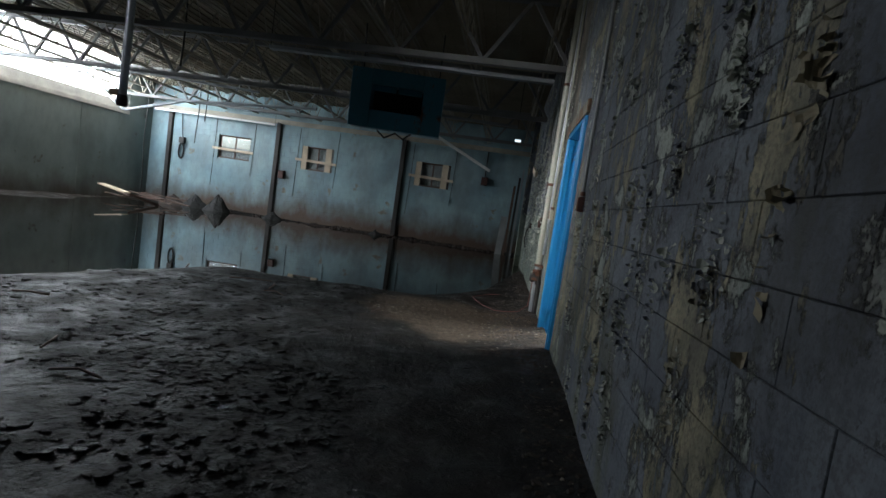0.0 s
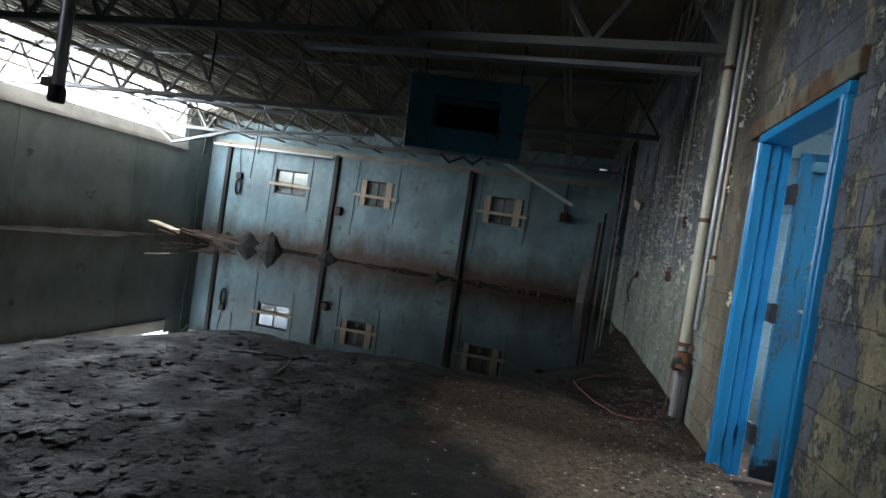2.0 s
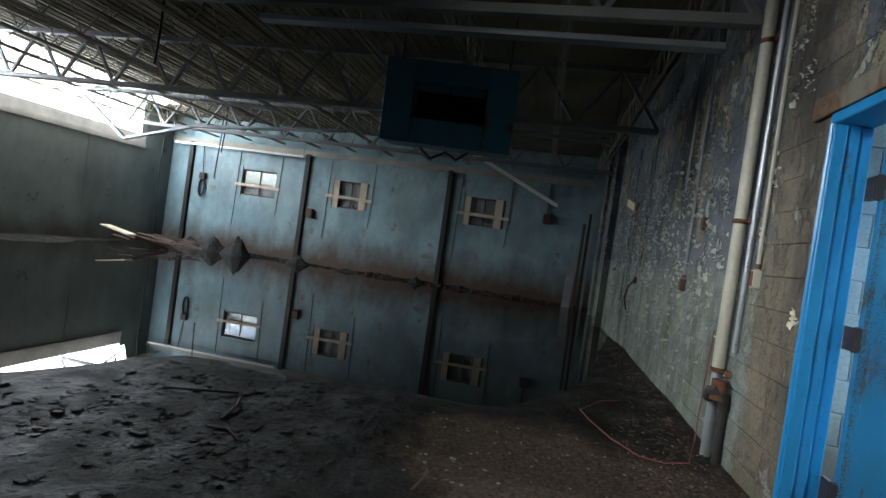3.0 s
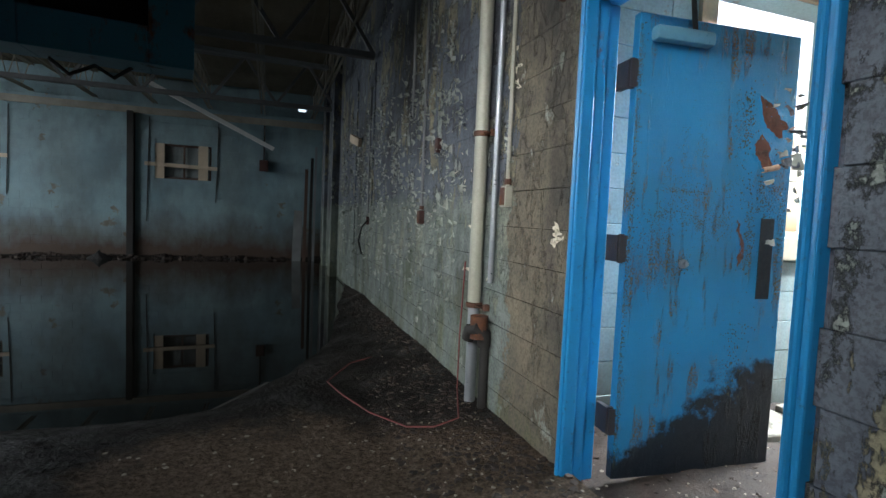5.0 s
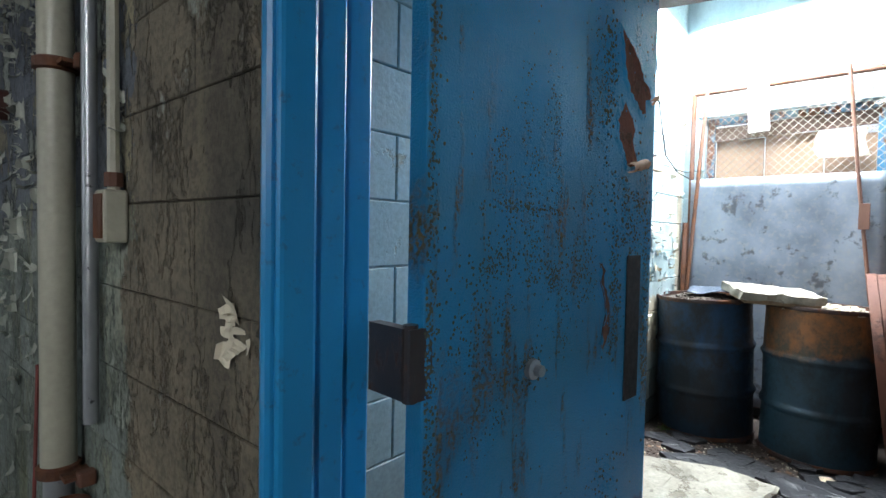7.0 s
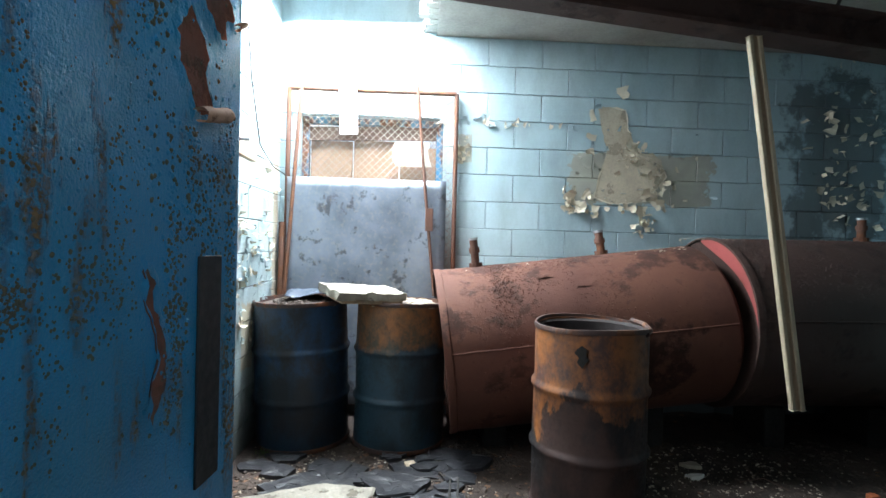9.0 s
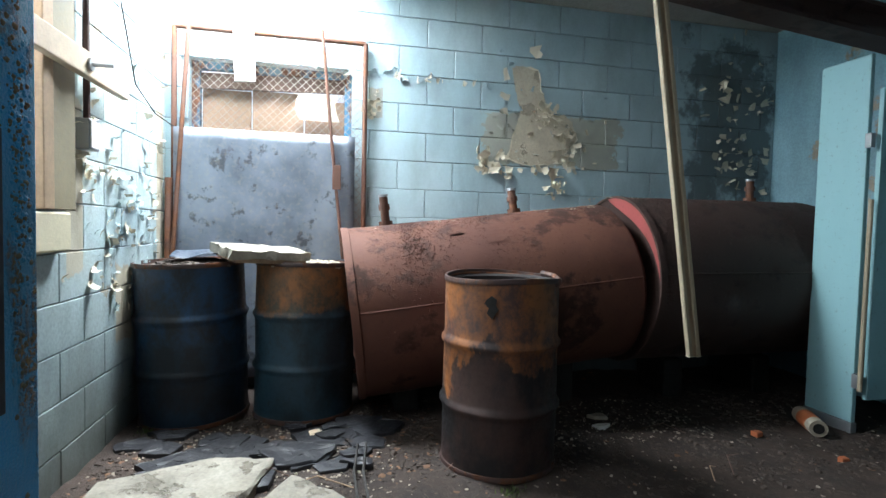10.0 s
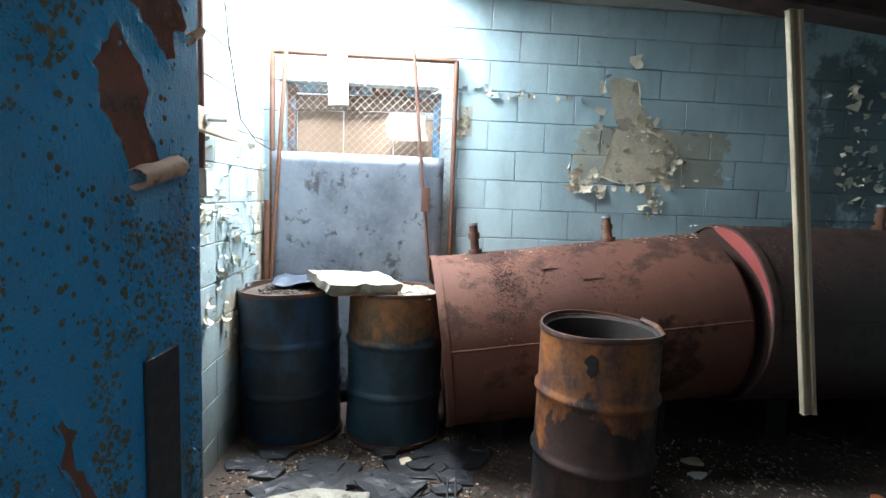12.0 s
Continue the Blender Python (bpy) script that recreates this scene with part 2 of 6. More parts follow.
STEEL = plain("galvanised_steel", (0.36, 0.38, 0.4), 0.42, 0.7, 0.25, 5.0, 0.15)
DARKSTEEL = plain("dark_steel", (0.045, 0.042, 0.04), 0.6, 0.5)
JOISTPAINT = plain("joist_paint", (0.34, 0.31, 0.25), 0.7, 0.0)
DECK = plain("roof_deck", (0.26, 0.22, 0.16), 0.8, 0.0, 0.5, 4.0)
WOOD = plain("old_wood", (0.36, 0.25, 0.16), 0.8, 0.0, 0.4, 10)
PALEWOOD = plain("pale_wood", (0.55, 0.44, 0.32), 0.75, 0.0, 0.3, 10)
DARKWOOD = plain("dark_wood", (0.1, 0.06, 0.045), 0.8)
WHITE = plain("white_board", (0.78, 0.78, 0.76), 0.6, 0.0, 0.12)
PIPE = plain("cream_pipe_paint", (0.36, 0.35, 0.28), 0.45, 0.0, 0.25)
LOCKER = rusted("locker_blue", (0.25, 0.46, 0.5), (0.3, 0.52, 0.55), amount=0.7, rough=0.45)
HEATER = rusted("heater_blue", (0.022, 0.13, 0.20), (0.03, 0.165, 0.245), amount=0.6)
BLACK = plain("matt_black", (0.012, 0.011, 0.01), 0.8)
PANE = glass("dusty_pane")

def spotted(name, paint, paint2, bare, bare2, spots, **kw):
    """Peeling paint that has also come off wholly in given places (y, z, half width, half height or x, z for a wall along x)."""
    m = peeling(name, paint, paint2, bare, bare2, **kw)
    t = m.node_tree
    b = t.nodes["Principled BSDF"]
    old = b.inputs["Base Color"].links[0].from_socket
    g = t.nodes.new("ShaderNodeNewGeometry")
    sep = t.nodes.new("ShaderNodeSeparateXYZ")
    t.links.new(g.outputs["Position"], sep.inputs[0])
    wob = calc(t, "MULTIPLY", calc(t, "SUBTRACT", noise_of(t, place_of(t), 7, 8, 0.7), 0.5), 0.9)
    low = None
    for axis, c, z, hw, hh in spots:
        u = calc(t, "ABSOLUTE", calc(t, "DIVIDE", calc(t, "SUBTRACT", sep.outputs[axis], c), hw))
        v = calc(t, "ABSOLUTE", calc(t, "DIVIDE", calc(t, "SUBTRACT", sep.outputs["Z"], z), hh))
        d = calc(t, "MAXIMUM", u, v)
        low = d if low is None else calc(t, "MINIMUM", low, d)
    f = calc(t, "ADD", low, wob)
    mask = ramp(t, f, (0.97, 1.0), (1.0, 0.0))
    under = ramp(t, noise_of(t, place_of(t), 6, 8), (0.35, bare), (0.65, bare2))
    link(t, mix(t, mask, old, under), b, "Base Color")
    return m


def mud_shade_band(m, z0, z1, colour, strength=1.0):
    """A low band with a ragged top edge: brown flood mud, but painted shade on ROOMB."""
    t = m.node_tree
    b = t.nodes["Principled BSDF"]
    old = b.inputs["Base Color"].links[0].from_socket
    g = t.nodes.new("ShaderNodeNewGeometry")
    sep = t.nodes.new("ShaderNodeSeparateXYZ")
    t.links.new(g.outputs["Position"], sep.inputs[0])
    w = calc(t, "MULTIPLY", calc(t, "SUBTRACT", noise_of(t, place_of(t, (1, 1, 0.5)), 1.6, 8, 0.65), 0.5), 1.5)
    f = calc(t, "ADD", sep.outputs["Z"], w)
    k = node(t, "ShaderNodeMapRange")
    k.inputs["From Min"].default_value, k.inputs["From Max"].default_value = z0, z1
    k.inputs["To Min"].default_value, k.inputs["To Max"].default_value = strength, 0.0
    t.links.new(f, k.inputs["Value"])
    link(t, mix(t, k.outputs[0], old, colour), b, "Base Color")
    return m


def door_material():
    m, t, b = material("door_blue_paint")
    v = own_place(t)
    runs = noise_of(t, own_place(t, (5.5, 1, 0.9)), 3.0, 8, 0.62)
    zone = noise_of(t, v, 2.6, 5, 0.6)
    fine = noise_of(t, v, 90, 4, 0.6)
    grit = noise_of(t, v, 210, 3, 0.6)
    mask = calc(t, "MULTIPLY", ramp(t, runs, (0.53, 0.0), (0.60, 1.0)), ramp(t, zone, (0.42, 0.0), (0.55, 1.0)))
    mask = calc(t, "MULTIPLY", mask, ramp(t, fine, (0.42, 0.0), (0.56, 1.0)))
    coat = ramp(t, noise_of(t, v, 1.6, 5), (0.3, (0.012, 0.20, 0.43)), (0.7, (0.016, 0.27, 0.54)))
    coat = mix(t, ramp(t, zone, (0.48, 0.0), (0.70, 0.45)), coat, (0.02, 0.16, 0.22))
    ox = ramp(t, noise_of(t, v, 26, 6), (0.35, (0.085, 0.075, 0.04)), (0.65, (0.25, 0.16, 0.06)))
    col = mix(t, mask, coat, ox)
    sep = t.nodes.new("ShaderNodeSeparateXYZ")
    tc = t.nodes.new("ShaderNodeTexCoord")
    t.links.new(tc.outputs["Object"], sep.inputs[0])
    lvl = calc(t, "SUBTRACT", sep.outputs["Z"], calc(t, "MULTIPLY", sep.outputs["X"], 0.50))
    lvl = calc(t, "ADD", lvl, calc(t, "MULTIPLY", calc(t, "SUBTRACT", noise_of(t, v, 3.2, 9, 0.72), 0.5), 1.0))
    soot = ramp(t, lvl, (0.05, 0.97), (0.13, 0.0))
    col = mix(t, soot, col, (0.004, 0.004, 0.0045))
    link(t, col, b, "Base Color")
    link(t, ramp(t, mask, (0, 0.36), (1, 0.85)), b, "Roughness")
    h = calc(t, "ADD", calc(t, "MULTIPLY", mask, 1.0), calc(t, "MULTIPLY", noise_of(t, v, 24, 5), 0.35))
    h = calc(t, "ADD", h, calc(t, "MULTIPLY", calc(t, "MULTIPLY", grit, zone), 0.8))
    relief(t, b, h, 1.0, 0.009)
    return m


def sheet_material():
    m, t, b = material("galvanised_sheet")
    v = place_of(t)
    c = ramp(t, noise_of(t, v, 3.0, 7, 0.6), (0.3, (0.11, 0.13, 0.165)), (0.7, (0.24, 0.275, 0.33)))
    link(t, mix(t, ramp(t, noise_of(t, v, 30, 4), (0.5, 0.0), (0.75, 0.4)), mix(t, ramp(t, noise_of(t, v, 7, 8, 0.7), (0.56, 0.0), (0.62, 0.75)), c, (0.04, 0.042, 0.045)), (0.3, 0.28, 0.24)), b, "Base Color")
    b.inputs["Metallic"].default_value = 0.45
    link(t, ramp(t, noise_of(t, v, 6, 5), (0.3, 0.32), (0.7, 0.6)), b, "Roughness")
    relief(t, b, noise_of(t, v, 3, 3), 0.25, 0.02)
    return m


def banded_drum(name, top, top2, low, low2, height, rough=0.4, edge=0.5):
    """Drum paint with a rust-eaten band above a ragged line, in the drum's own height."""
    m, t, b = material(name)
    v = own_place(t)
    sep = t.nodes.new("ShaderNodeSeparateXYZ")
    tc = t.nodes.new("ShaderNodeTexCoord")
    t.links.new(tc.outputs["Object"], sep.inputs[0])
    w = calc(t, "MULTIPLY", calc(t, "SUBTRACT", noise_of(t, own_place(t, (1, 1, 0.5)), 3.2, 9, 0.68), 0.5), edge)
    f = calc(t, "ADD", sep.outputs["Z"], w)
    mask = ramp(t, f, (height - 0.01, 0.0), (height + 0.02, 1.0))
    fine = noise_of(t, v, 40, 6, 0.7)
    a = ramp(t, noise_of(t, own_place(t, (1, 1, 0.75)), 5.2, 10, 0.74), (0.42, top), (0.58, top2))
    c = ramp(t, noise_of(t, own_place(t, (1, 1, 0.6)), 4.0, 9, 0.72), (0.43, low), (0.57, low2))
    col = mix(t, mask, c, a)
    col = mix(t, ramp(t, fine, (0.56, 0.0), (0.7, 0.55)), col, (0.035, 0.022, 0.015))
    link(t, col, b, "Base Color")
    link(t, ramp(t, fine, (0.3, rough), (0.7, rough + 0.35)), b, "Roughness")
    relief(t, b, calc(t, "ADD", mask, calc(t, "MULTIPLY", fine, 0.6)), 0.4, 0.004)
    return m


BACKSPOTS = [("Y", 3.59, 1.89, 0.56, 0.19), ("Y", 4.92, 2.08, 0.05, 0.10)]
ROOMB = spotted("room_back_paint", (0.33, 0.465, 0.52), (0.45, 0.575, 0.61), (0.33, 0.34, 0.29), (0.25, 0.26, 0.23), BACKSPOTS, amount=0.72, scale=1.5, grime=0.3, rough=0.42, bump=0.35, speck=0.06)
ROOMN = spotted("room_north_paint", (0.42, 0.56, 0.60), (0.52, 0.62, 0.62), (0.48, 0.45, 0.36), (0.36, 0.32, 0.24), [("X", 3.2, 1.35, 0.07, 0.35), ("X", 3.7, 0.8, 0.1, 0.2), ("X", 4.25, 1.5, 0.06, 0.6)], amount=0.63, scale=2.2, grime=0.3, rough=0.5, bump=0.6)
def blotch(m, spots, colour, strength):
    """A dark stain with painted corner shade, ragged in outline, in given places on a wall along y."""
    t = m.node_tree
    b = t.nodes["Principled BSDF"]
    old = b.inputs["Base Color"].links[0].from_socket
    g = t.nodes.new("ShaderNodeNewGeometry")
    sep = t.nodes.new("ShaderNodeSeparateXYZ")
    t.links.new(g.outputs["Position"], sep.inputs[0])
    wob = calc(t, "MULTIPLY", calc(t, "SUBTRACT", noise_of(t, place_of(t), 5, 9, 0.7), 0.5), 2.4)
    low = None
    for c, z, hw, hh in spots:
        u = calc(t, "ABSOLUTE", calc(t, "DIVIDE", calc(t, "SUBTRACT", sep.outputs["Y"], c), hw))
        v = calc(t, "ABSOLUTE", calc(t, "DIVIDE", calc(t, "SUBTRACT", sep.outputs["Z"], z), hh))
        d = calc(t, "MAXIMUM", u, v)
        low = d if low is None else calc(t, "MINIMUM", low, d)
    mask = ramp(t, calc(t, "ADD", low, wob), (0.75, strength), (1.0, 0.0))
    link(t, mix(t, mask, old, colour), b, "Base Color")


# stain widened and deepened to paint in the gloom of the corner
blotch(ROOMB, [(2.05, 2.05, 0.42, 0.72)], (0.03, 0.034, 0.034), 0.72)
# shade behind and under the tanks, painted into the wall colour
mud_shade_band(ROOMB, 0.35, 1.0, (0.035, 0.04, 0.04), 0.9)
mud_shade_band(ROOMN, 0.1, 0.9, (0.06, 0.06, 0.045), 0.85)
mud_shade_band(FAR, 0.22, 1.15, (0.085, 0.05, 0.032), 0.97)
mud_shade_band(LEFT, 0.0, 0.8, (0.04, 0.03, 0.022), 0.9)
DOORBLUE = door_material()
GALV = sheet_material()
DRUMBLUE = banded_drum("drum_blue_paint", (0.014, 0.016, 0.02), (0.010, 0.045, 0.10), (0.006, 0.010, 0.016), (0.008, 0.026, 0.05), 0.42, 0.3)
DRUMGREEN = banded_drum("drum_green_paint", (0.06, 0.05, 0.035), (0.26, 0.10, 0.03), (0.007, 0.018, 0.026), (0.016, 0.045, 0.068), 0.58, 0.35, 0.35)
DRUMYELLOW = banded_drum("drum_yellow_paint", (0.055, 0.026, 0.022), (0.24, 0.085, 0.022), (0.045, 0.022, 0.018), (0.009, 0.008, 0.009), 0.47, 0.38, 0.95)
# tank rust darkened to carry the shade at the room's dim end
SHADERUST = rusted("tank_shade_rust", (0.035, 0.017, 0.013), (0.055, 0.026, 0.02), (0.045, 0.02, 0.014), (0.02, 0.011, 0.009), 0.52, 2.4, 0.7, 0.7, (1, 1, 1))
WINBLUE = rusted("window_blue_paint", (0.03, 0.15, 0.27), (0.12, 0.13, 0.13), amount=0.48, scale=7, rough=0.6)
RIM = rusted("rim_rust", (0.05, 0.03, 0.027), (0.075, 0.042, 0.037), amount=0.5, scale=8, rough=0.5)
GIRDER = plain("girder_paint", (0.2, 0.2, 0.2), 0.5, 0.2)
GREYSHEET = plain("grey_sheet", (0.24, 0.25, 0.25), 0.6)
DARKRED = plain("dark_red_box", (0.07, 0.03, 0.025), 0.6)
REDCORD = plain("red_cord", (0.20, 0.05, 0.045), 0.6)
LINTEL = rusted("lintel_rust", (0.2, 0.19, 0.15), (0.14, 0.13, 0.10), (0.15, 0.085, 0.045), (0.07, 0.045, 0.03), 0.48, 3.0, 0.8)
CREAMFLAKE = plain("cream_flake", (0.62, 0.57, 0.45), 0.7, 0, 0.2)
HALLFLAKE = plain("grey_flake", (0.36, 0.38, 0.33), 0.7, 0, 0.45, 5)
BROWNFLAKE = plain("brown_flake", (0.22, 0.19, 0.125), 0.8, 0, 0.4)
CLOSER = plain("closer_paint", (0.12, 0.3, 0.4), 0.4, 0, 0.2)
HINGE = rusted("hinge_rust", (0.03, 0.03, 0.035), (0.06, 0.05, 0.05), amount=0.6, scale=12)
GRIT = plain("dark_grit", (0.055, 0.040, 0.032), 0.85, 0, 0.6, 20)
PALEGRIT = plain("pale_grit", (0.38, 0.33, 0.26), 0.85, 0, 0.4, 20)
SLAB = peeling("slab_concrete", (0.34, 0.31, 0.25), (0.46, 0.43, 0.36), (0.2, 0.17, 0.13), (0.28, 0.25, 0.2), 0.58, 6.0, 0.5, rough=0.9, bump=1.0, film=0.4)
BLUESHEET = plain("blue_plastic", (0.12, 0.2, 0.32), 0.4, 0, 0.2)
WIRE = plain("mesh_wire", (0.36, 0.31, 0.27), 0.6, 0.3)
STAINGREY = plain("sheet_stain", (0.10, 0.115, 0.14), 0.5, 0.3)
BROWNBOARD = plain("brown_board", (0.30, 0.2, 0.14), 0.85, 0, 0.3, 4)
CREAMWOOD = plain("cream_wood", (0.36, 0.30, 0.21), 0.6, 0, 0.3)
OLIVEWOOD = plain("olive_wood", (0.2, 0.17, 0.11), 0.75, 0, 0.3)
CREAMSTONE = plain("cream_stone", (0.55, 0.5, 0.36), 0.85, 0, 0.2)
ORANGE = plain("orange_wrapper", (0.42, 0.12, 0.045), 0.6, 0, 0.4, 12)
TAR = plain("tar_paper", (0.017, 0.018, 0.022), 0.5, 0, 0.4, 8)
LEAFBROWN = plain("dead_leaf", (0.16, 0.085, 0.045), 0.8, 0, 0.5, 12)
OVERCAST, ot, ob_ = material("overcast_distance")
ob_.inputs["Base Color"].default_value = (0.8, 0.8, 0.8, 1)
ob_.inputs["Emission Color"].default_value = (0.92, 0.97, 1.0, 1)
ob_.inputs["Emission Strength"].default_value = 2.2
SCAB = rusted("torn_rust", (0.20, 0.075, 0.05), (0.12, 0.05, 0.035), (0.26, 0.11, 0.06), (0.06, 0.03, 0.022), 0.5, 22, 0.85, 0.8, (1, 1, 1))
BAREBLOCK = peeling("bare_cream_block", (0.58, 0.52, 0.40), (0.50, 0.45, 0.34), (0.36, 0.31, 0.24), (0.30, 0.27, 0.21), 0.6, 5.0, 0.35, rough=0.9, bump=0.6, film=0.2)
CURL = rusted("curled_paint_back", (0.52, 0.36, 0.26), (0.42, 0.27, 0.18), (0.22, 0.09, 0.05), (0.10, 0.05, 0.035), 0.56, 16, 0.8, 0.4, (1, 1, 1))
LINING = plain("dark_lining", (0.018, 0.013, 0.013), 0.85, 0, 0.6, 10)
SLATESHEET = plain("slate_sheet", (0.035, 0.05, 0.075), 0.45, 0, 0.35, 8)
PLATE = plain("lock_plate_steel", (0.012, 0.017, 0.022), 0.6)
BLISTER = plain("blister_rust", (0.085, 0.085, 0.055), 0.7, 0, 0.5, 20)
MOSS = plain("moss", (0.08, 0.12, 0.03), 0.8)

# ---- building helpers ----


def box(bm, x0, y0, z0, x1, y1, z1, bevel=0.0):
    r = bmesh.ops.create_cube(bm, size=1.0)
    vs = r["verts"]
    for v in vs:
        v.co = Vector(((x0 + x1) / 2 + v.co.x * (x1 - x0), (y0 + y1) / 2 + v.co.y * (y1 - y0), (z0 + z1) / 2 + v.co.z * (z1 - z0)))
    if bevel:
        es = list({e for v in vs for e in v.link_edges})
        bmesh.ops.bevel(bm, geom=es, offset=bevel, segments=2, affect="EDGES", profile=0.5)
    return bm


def beam(bm, a, b, w, h, up=(0, 0, 1), bevel=0.0):
    """A straight bar from a to b, w wide and h high."""
    a, b = Vector(a), Vector(b)
    d = (b - a).normalized()
    s = d.cross(Vector(up))
    s = s.normalized() if s.length > 1e-4 else Vector((1, 0, 0))
    u = s.cross(d)
    r = bmesh.ops.create_cube(bm, size=1.0)
    ln = (b - a).length
    for v in r["verts"]:
        c = v.co.copy()
        v.co = (a + b) / 2 + d * c.y * ln + s * c.x * w + u * c.z * h
    if bevel:
        bmesh.ops.bevel(bm, geom=list({e for v in r["verts"] for e in v.link_edges}), offset=bevel, segments=2, affect="EDGES", profile=0.5)
    return bm


def tube(bm, pts, r, seg=10, caps=True):
    """A round bar along a line of points."""
    pts = [Vector(p) for p in pts]
    rings = []
    side = None
    for i, p in enumerate(pts):
        d = (pts[min(i + 1, len(pts) - 1)] - pts[max(i - 1, 0)]).normalized()
        if side is None:
            side = d.cross(Vector((0, 0, 1)))
            if side.length < 0.01:
                side = Vector((1, 0, 0))
        side = (side - d * side.dot(d)).normalized()
        up = d.cross(side)
        rings.append([bm.verts.new(p + (side * math.cos(2 * math.pi * k / seg) + up * math.sin(2 * math.pi * k / seg)) * r) for k in range(seg)])
    for a, b in zip(rings, rings[1:]):
        for k in range(seg):
            bm.faces.new((a[k], a[(k + 1) % seg], b[(k + 1) % seg], b[k]))
    if caps:
        bm.faces.new(rings[0][::-1])
        bm.faces.new(rings[-1])
    return bm


def lathe(bm, profile, seg=40, wob=0.0, seed=0.0):
    """Turns a profile of (radius, height) about z; wob dents it."""
    rings = []
    for r, z in profile:
        ring = []
        for k in range(seg):
            a = 2 * math.pi * k / seg
            q = r + wob * noise.noise(Vector((math.cos(a) * 1.5, math.sin(a) * 1.5, z * 3 + seed))) if r > 0.02 else r
            ring.append(bm.verts.new((math.cos(a) * q, math.sin(a) * q, z)))
        rings.append(ring)
    for a, b in zip(rings, rings[1:]):
        for k in range(seg):
            bm.faces.new((a[k], a[(k + 1) % seg], b[(k + 1) % seg], b[k]))
    return bm


def thing(name, label, category, loc=(0, 0, 0), turn=(0, 0, 0), group=""):
    ob = new(name)
    ob.empty_display_size = 0.1
    ob.matrix_basis = pose(*loc, *turn)
    return tagged(ob, label, category, group)


def mesh_of(bm, name, mat, smooth=False):
    bmesh.ops.recalc_face_normals(bm, faces=bm.faces)
    me = bpy.data.meshes.new(name)
    bm.to_mesh(me)
    bm.free()
    me.materials.append(mat)
    if smooth:
        me.polygons.foreach_set("use_smooth", [True] * len(me.polygons))
        me.set_sharp_from_angle(angle=radians(40))
    return me


def part(name, bm, mat, parent, label="", smooth=False):
    ob = new(name, mesh_of(bm, name, mat, smooth))
    ob.parent = parent
    return tagged(ob, label) if label else ob


def single(name, bm, mat, label, category, kind="", group="", smooth=False):
    return tagged(new(name, mesh_of(bm, name, mat, smooth)), label, category, group, kind)


def slab(name, mat, boxes, label, category):
    bm = bmesh.new()
    for b in boxes:
        box(bm, *b)
    return single(name, bm, mat, label, category, "structure")


def wall_boxes(axis, near, far, a0, a1, z0, z1, holes=()):
    """Boxes of a wall with rectangular holes (a0, a1, z0, z1); axis is the direction it runs in."""
    out = []
    cuts = sorted({a0, a1, *[h[0] for h in holes], *[h[1] for h in holes]})
    for p, q in zip(cuts, cuts[1:]):
        spans = sorted((h[2], h[3]) for h in holes if h[0] <= p and h[1] >= q)
        z = z0
        for s0, s1 in spans + [(z1, z1)]:
            if s0 - z > 1e-4:
                out.append((near, p, z, far, q, s0) if axis == "y" else (p, near, z, q, far, s0))
            z = s1
    return out


BLOCKS = {}


def block_mesh(w, h, mat, key):
    """A block face 18 mm thick with chamfered arrises; it faces -y, from the origin along x and z."""
    k = (round(w, 3), round(h, 3), key)
    if k not in BLOCKS:
        j, c, d = {"hall": (0.0009, 0.0026, 0.018), "far": (0.0006, 0.003, 0.018)}.get(key, (0.002, 0.0035, 0.018))
        o = [(j, 0, j), (w - j, 0, j), (w - j, 0, h - j), (j, 0, h - j)]
        m1 = [(x, -d + c, z) for x, _, z in o]
        f = [(j + c, -d, j + c), (w - j - c, -d, j + c), (w - j - c, -d, h - j - c), (j + c, -d, h - j - c)]
        faces = [(8, 9, 10, 11)]
        for i in range(4):
            n = (i + 1) % 4
            faces += [(i, n, 4 + n, 4 + i), (4 + i, 4 + n, 8 + n, 8 + i)]
        me = bpy.data.meshes.new("block")
        me.from_pydata(o + m1 + f, [], faces)
        me.materials.append(mat)
        BLOCKS[k] = me
    return BLOCKS[k]


